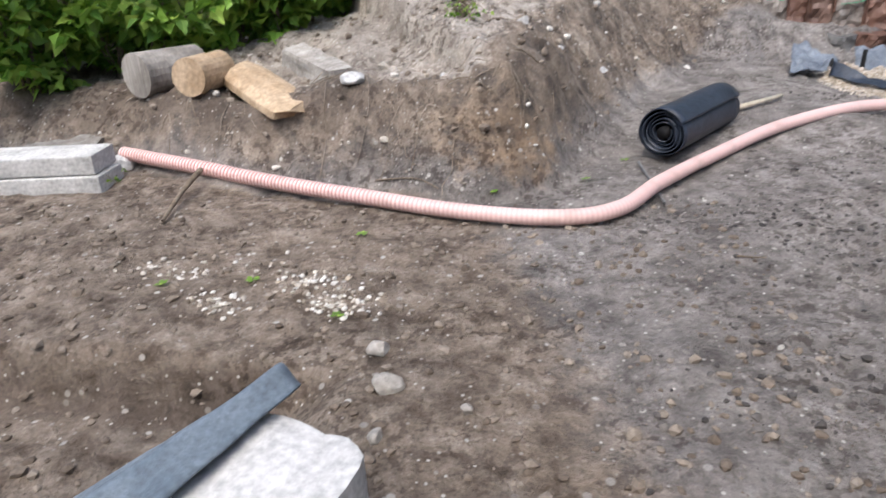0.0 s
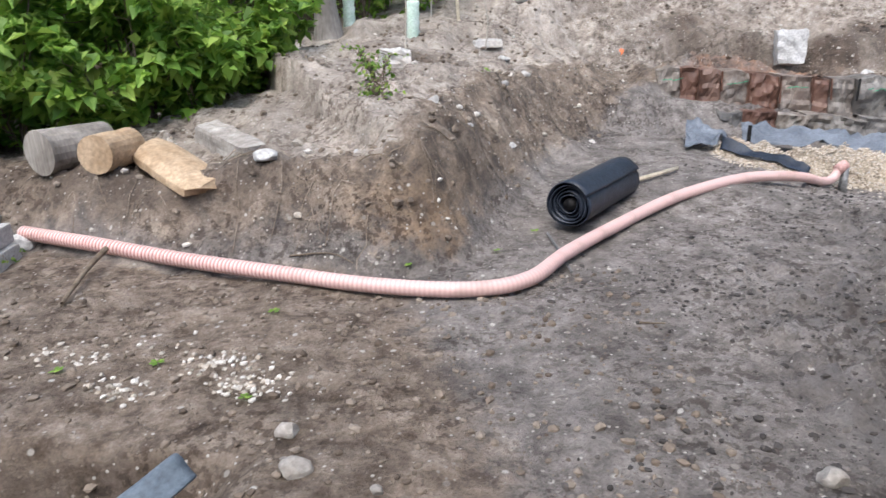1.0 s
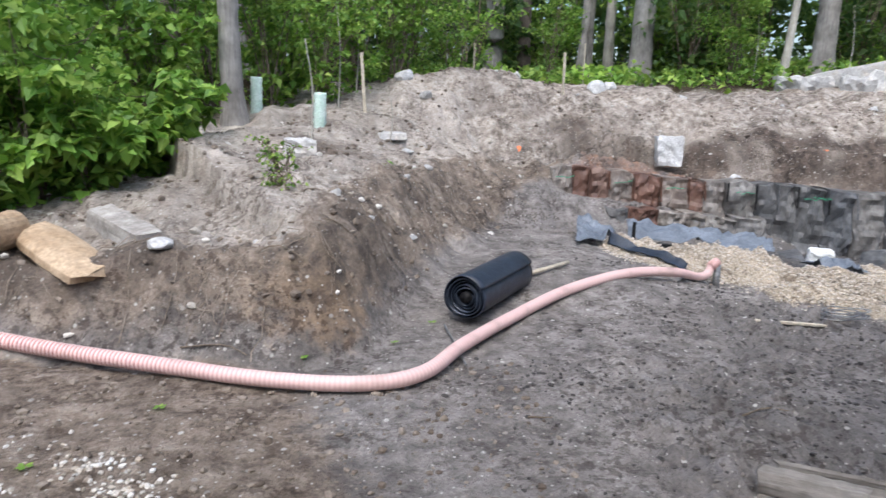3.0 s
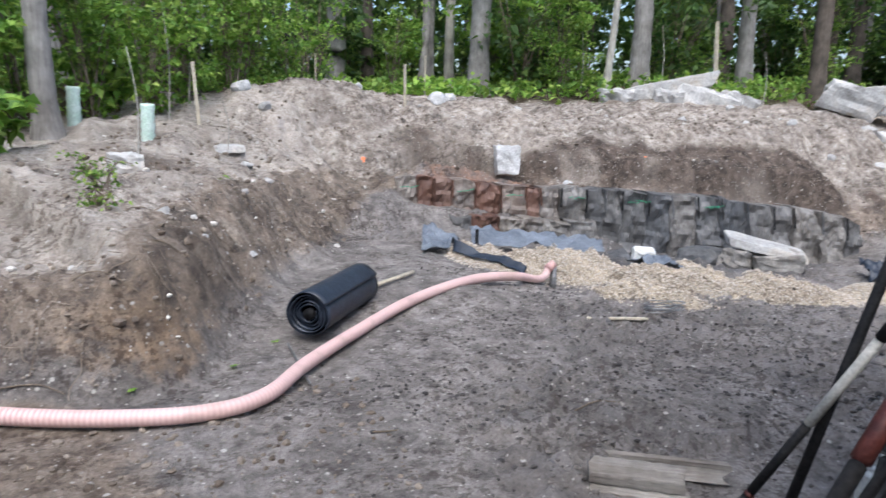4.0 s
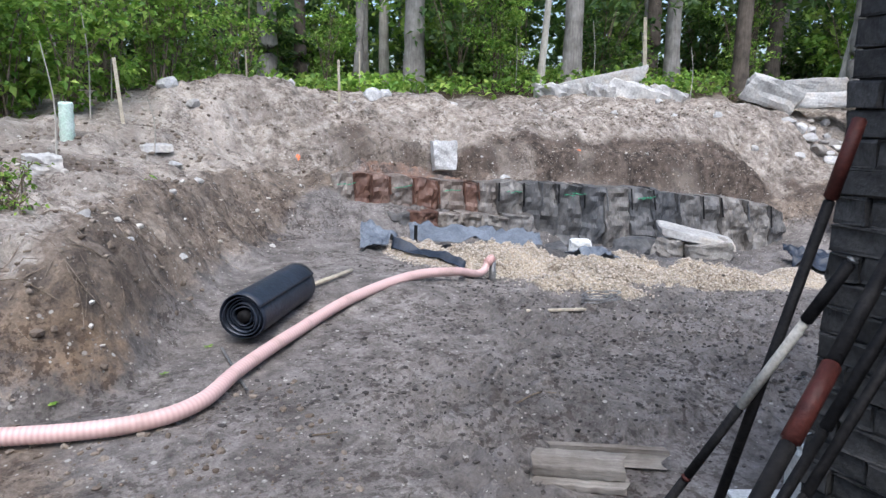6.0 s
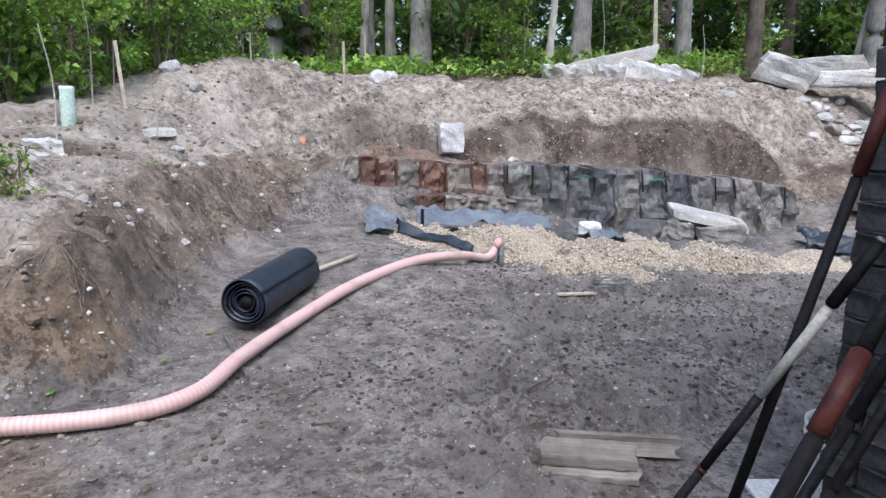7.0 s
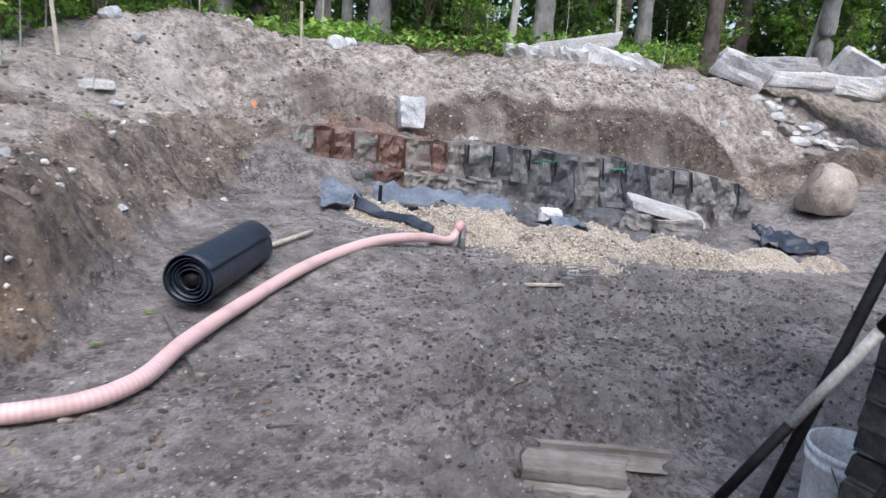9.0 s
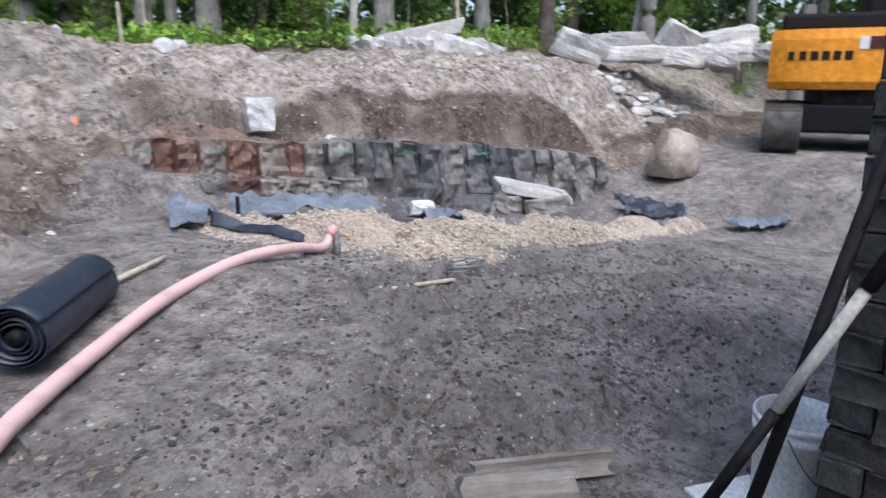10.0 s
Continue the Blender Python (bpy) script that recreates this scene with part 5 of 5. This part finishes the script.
def pail():
    x, y = 2.64, 1.61
    top = empty("pail", Matrix.Translation((x, y, gz(x, y))), "dirty white plastic pail standing by the brick wall", "pail")
    bm = bmesh.new()
    rings = []
    for r, z in ((.0, .004), (.128, .0), (.132, .02), (.145, .3), (.153, .302), (.153, .33), (.147, .33), (.147, .345), (.155, .345), (.155, .37), (.145, .37), (.14, .3), (.126, .02), (0, .016)):
        rings.append([bm.verts.new((r * math.cos(k * math.pi / 16), r * math.sin(k * math.pi / 16), z)) for k in range(32)])
    for a, b in zip(rings, rings[1:]):
        for k in range(32):
            bm.faces.new((a[k], a[(k + 1) % 32], b[(k + 1) % 32], b[k]))
    bmesh.ops.remove_doubles(bm, verts=bm.verts[:], dist=.0005)
    part("pail_body", bm, M_PAIL, top, soft=True)
    pts = [Vector((-.157 * math.cos(a), -.02 - .157 * math.sin(a) * .7, .335 - .2 * math.sin(a))) for a in [math.pi * k / 20 for k in range(21)]]
    v, f = sweep(pts, [.003] * len(pts), 6)
    grid_mesh("wire_handle", [tuple(q) for q in v], f, M_DRAB, top)
    bm = bmesh.new()
    box(bm, (.5, .3, .02), None, .003)
    ob = part("white_board", bm, M_PAIL)
    ob.matrix_world = pose(2.6, 1.67, gz(2.6, 1.67) + .012, 0, 0, -26)
    tagged(ob, "pale board lying on the mud by the tools", "board")


def tool(name, foot, head, bands, label, head_blade=False):
    """A long straight bar leaning on the wall. bands: (share of the length, radius, material, part name)."""
    a, b = Vector(foot), Vector(head)
    top = empty(name, Matrix.Translation(a), label, "tool", "tools leaning on the wall")
    t = 0
    for share, r, m, nm in bands:
        bm = bmesh.new()
        rod(bm, (b - a) * t, (b - a) * (t + share), r, r * .98, 16)
        bmesh.ops.bevel(bm, geom=[e for e in bm.edges if len(e.link_faces) == 2 and e.calc_face_angle(0) > 1.2], offset=r * .25, segments=2, affect="EDGES")
        part(nm, bm, m, top, soft=True)
        t += share


def tools():
    tool("pry_bar", (1.652, 1.705, -.16), (2.02, 1.21, 1.075), [(.32, .017, M_TOOLBLACK, "tip"), (.012, .0185, M_TOOLRED, "ring"), (.233, .0165, M_TOOLBLACK, "lower_grip"), (.26, .0165, M_TOOLWHITE, "sleeve"), (.165, .02, M_TOOLBLACK, "upper_grip"), (.01, .018, M_DRAB, "end_cap")], "black steel bar with a dirty white sleeve")
    tool("long_bar", (1.814, 1.526, -.16), (2.035, 1.255, 1.49), [(.14, .016, M_STEEL, "tip"), (.71, .0175, M_TOOLBLACK, "shaft"), (.15, .022, M_TOOLRED, "red_grip")], "long black bar with a worn red grip")
    tool("red_bar", (.846, .905, gz(.846, .905)), (2.09, 1.069, 1.3), [(.53, .022, M_TOOLBLACK, "lower_grip"), (.135, .026, M_TOOLRED, "red_sleeve"), (.235, .0205, M_TOOLBLACK, "upper_grip"), (.1, .019, M_TOOLWHITE, "white_end")], "heavy black bar with a worn red sleeve")
    tool("dark_bar", (1.37, 1.16, -.07), (2.17, 1.102, 1.033), [(.6, .0165, M_TOOLBLACK, "shaft"), (.4, .019, M_TOOLBLACK, "worn_sleeve")], "dark worn steel bar leaning on bricks")
    tool("thin_bar", (.95, .913, gz(.95, .913)), (2.17, 1.026, 1.088), [(.5, .014, M_TOOLBLACK, "shaft"), (.5, .0145, M_TOOLBLACK, "upper_shaft")], "thin black bar leaning on bricks")


hose(), membrane_roll(), stick_and_bits(), timber(), ledge(), sump_things(), stone_piles(), excavator(), pail(), tools(), bank_things(), curb_stack(), covered_block(), stakes(), forest(), weeds()


def on_gravel(rng):
    x, y = rng.uniform(2.6, 8.2), rng.uniform(4.3, 7.2)
    return (x, y) if float(gravel_mask(np.array([x]), np.array([y]))[0]) > rng.uniform(.36, .6) else None


def on_floor(rng):
    x, y = rng.uniform(-.2, 6.5), rng.uniform(1.3, 6.0)
    d = float(rim(np.array([x]), np.array([y]))[0][0])
    ok = d < -.15 and float(gravel_mask(np.array([x]), np.array([y]))[0]) < .4 and float(fbm(np.array([x * .7]), np.array([y * .7]), 31, 3)[0]) + rng.uniform(-.1, .1) > -.02
    return (x, y) if ok else None


def on_bank(rng):
    x, y = rng.uniform(-3, 11.5), rng.uniform(3.6, 10.6)
    d = float(rim(np.array([x]), np.array([y]))[0][0])
    return (x, y) if .05 < d < 2.6 else None


def near_left(rng):
    x, y = rng.uniform(-3.0, .9), rng.uniform(1.3, 3.6)
    return (x, y)


def chalk_heap(rng):
    c = rng.choice(((-.9, 2.42, .08), (-.94, 2.48, .09), (-1.05, 2.62, .06), (-1.42, 2.44, .06), (-1.75, 2.75, .14), (-1.3, 2.65, .2)))
    return rng.gauss(c[0], c[2]), rng.gauss(c[1], c[2] * .6)


scatter("pea_gravel", 13000, on_gravel, lambda r: r.uniform(.008, .0155), M_PEA, "heap of tan pea gravel round the sump", "gravel", 1)
scatter("mud_clods", 5000, on_floor, lambda r: .003 + .018 * r.random() ** 4, M_CLOD, "small dark mud clods on the trodden floor", "clods", 2)
scatter("bank_clods", 4200, on_bank, lambda r: .006 + .03 * r.random() ** 4, M_SOILCLOD, "loose soil clods and pebbles on the banks", "clods", 3)
scatter("bank_pebbles", 700, on_bank, lambda r: .008 + .03 * r.random() ** 4, M_PEB, "pale pebbles scattered on the banks", "pebbles", 4)
scatter("soil_crumbs", 2200, near_left, lambda r: .005 + .022 * r.random() ** 4, M_SOILCLOD, "soil crumbs on the near slope", "clods", 5)
scatter("chalk_pebbles", 260, chalk_heap, lambda r: r.uniform(.005, .017), M_PEB, "spilled pale gravel on brown soil", "pebbles", 6)


def clod_patch(rng):
    c = rng.choice(((2.5, 3.1, .55), (2.9, 2.7, .5), (3.4, 3.4, .6), (1.6, 2.9, .5), (2.2, 4.1, .5), (1.4, 1.8, .35), (3.1, 4.7, .4), (4.4, 3.6, .7), (4.0, 2.6, .6), (6.0, 4.4, .7), (1.2, 3.4, .4)))
    return rng.gauss(c[0], c[2]), rng.gauss(c[1], c[2] * .45)


scatter("mud_crumbs", 6000, clod_patch, lambda r: .003 + .017 * r.random() ** 4, M_CLOD, "clumps of dark trodden mud on the pit floor", "clods", 7, squash=.5)


def fine_roots():
    """Hair roots that hang out of the cut bank."""
    rng = random.Random(15)
    V, F, o = [], [], 0
    while o < 90 * 20:
        x, y = rng.uniform(-2.6, 2.2), rng.uniform(3.6, 8.2)
        d = float(rim(np.array([x]), np.array([y]))[0][0])
        if not .05 < d < .75:
            continue
        p = [Vector((x, y, gz(x, y) + .012))]
        a = rng.uniform(0, 6.28)
        for k in range(4):
            a += rng.gauss(0, .5)
            q = p[-1] + Vector((math.cos(a), math.sin(a), 0)) * rng.uniform(.03, .09)
            q.z = gz(q.x, q.y) + rng.uniform(.004, .03)
            p.append(q)
        r = rng.uniform(.0012, .0035)
        v, f = sweep(p, [r] * 5, 4)
        V += [tuple(k) for k in v]
        F += [tuple(k + o for k in g) for g in f]
        o += 20
    tagged(grid_mesh("fine_roots", V, F, M_ROOT), "fine pale roots hanging from the cut bank", "roots", kind="stuff")


M_ROOT = mat("root", (0.16, 0.12, 0.085), (0.36, 0.3, 0.24), 10, 0.9, 0.2)
fine_roots()
build_wall()


# ---- plain walls that close the place behind the standpoint, and an added shading roof ----
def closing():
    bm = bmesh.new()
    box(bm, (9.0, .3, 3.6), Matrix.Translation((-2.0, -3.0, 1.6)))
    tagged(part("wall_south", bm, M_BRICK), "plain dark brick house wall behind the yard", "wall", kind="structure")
    # unseen roof, added only to keep daylight off the brick corner
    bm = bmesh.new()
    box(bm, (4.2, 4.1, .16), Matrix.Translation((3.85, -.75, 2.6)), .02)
    tagged(part("shade_roof", bm, M_GREYWOOD), "plain unseen roof added to shade the house corner", "roof", kind="structure")


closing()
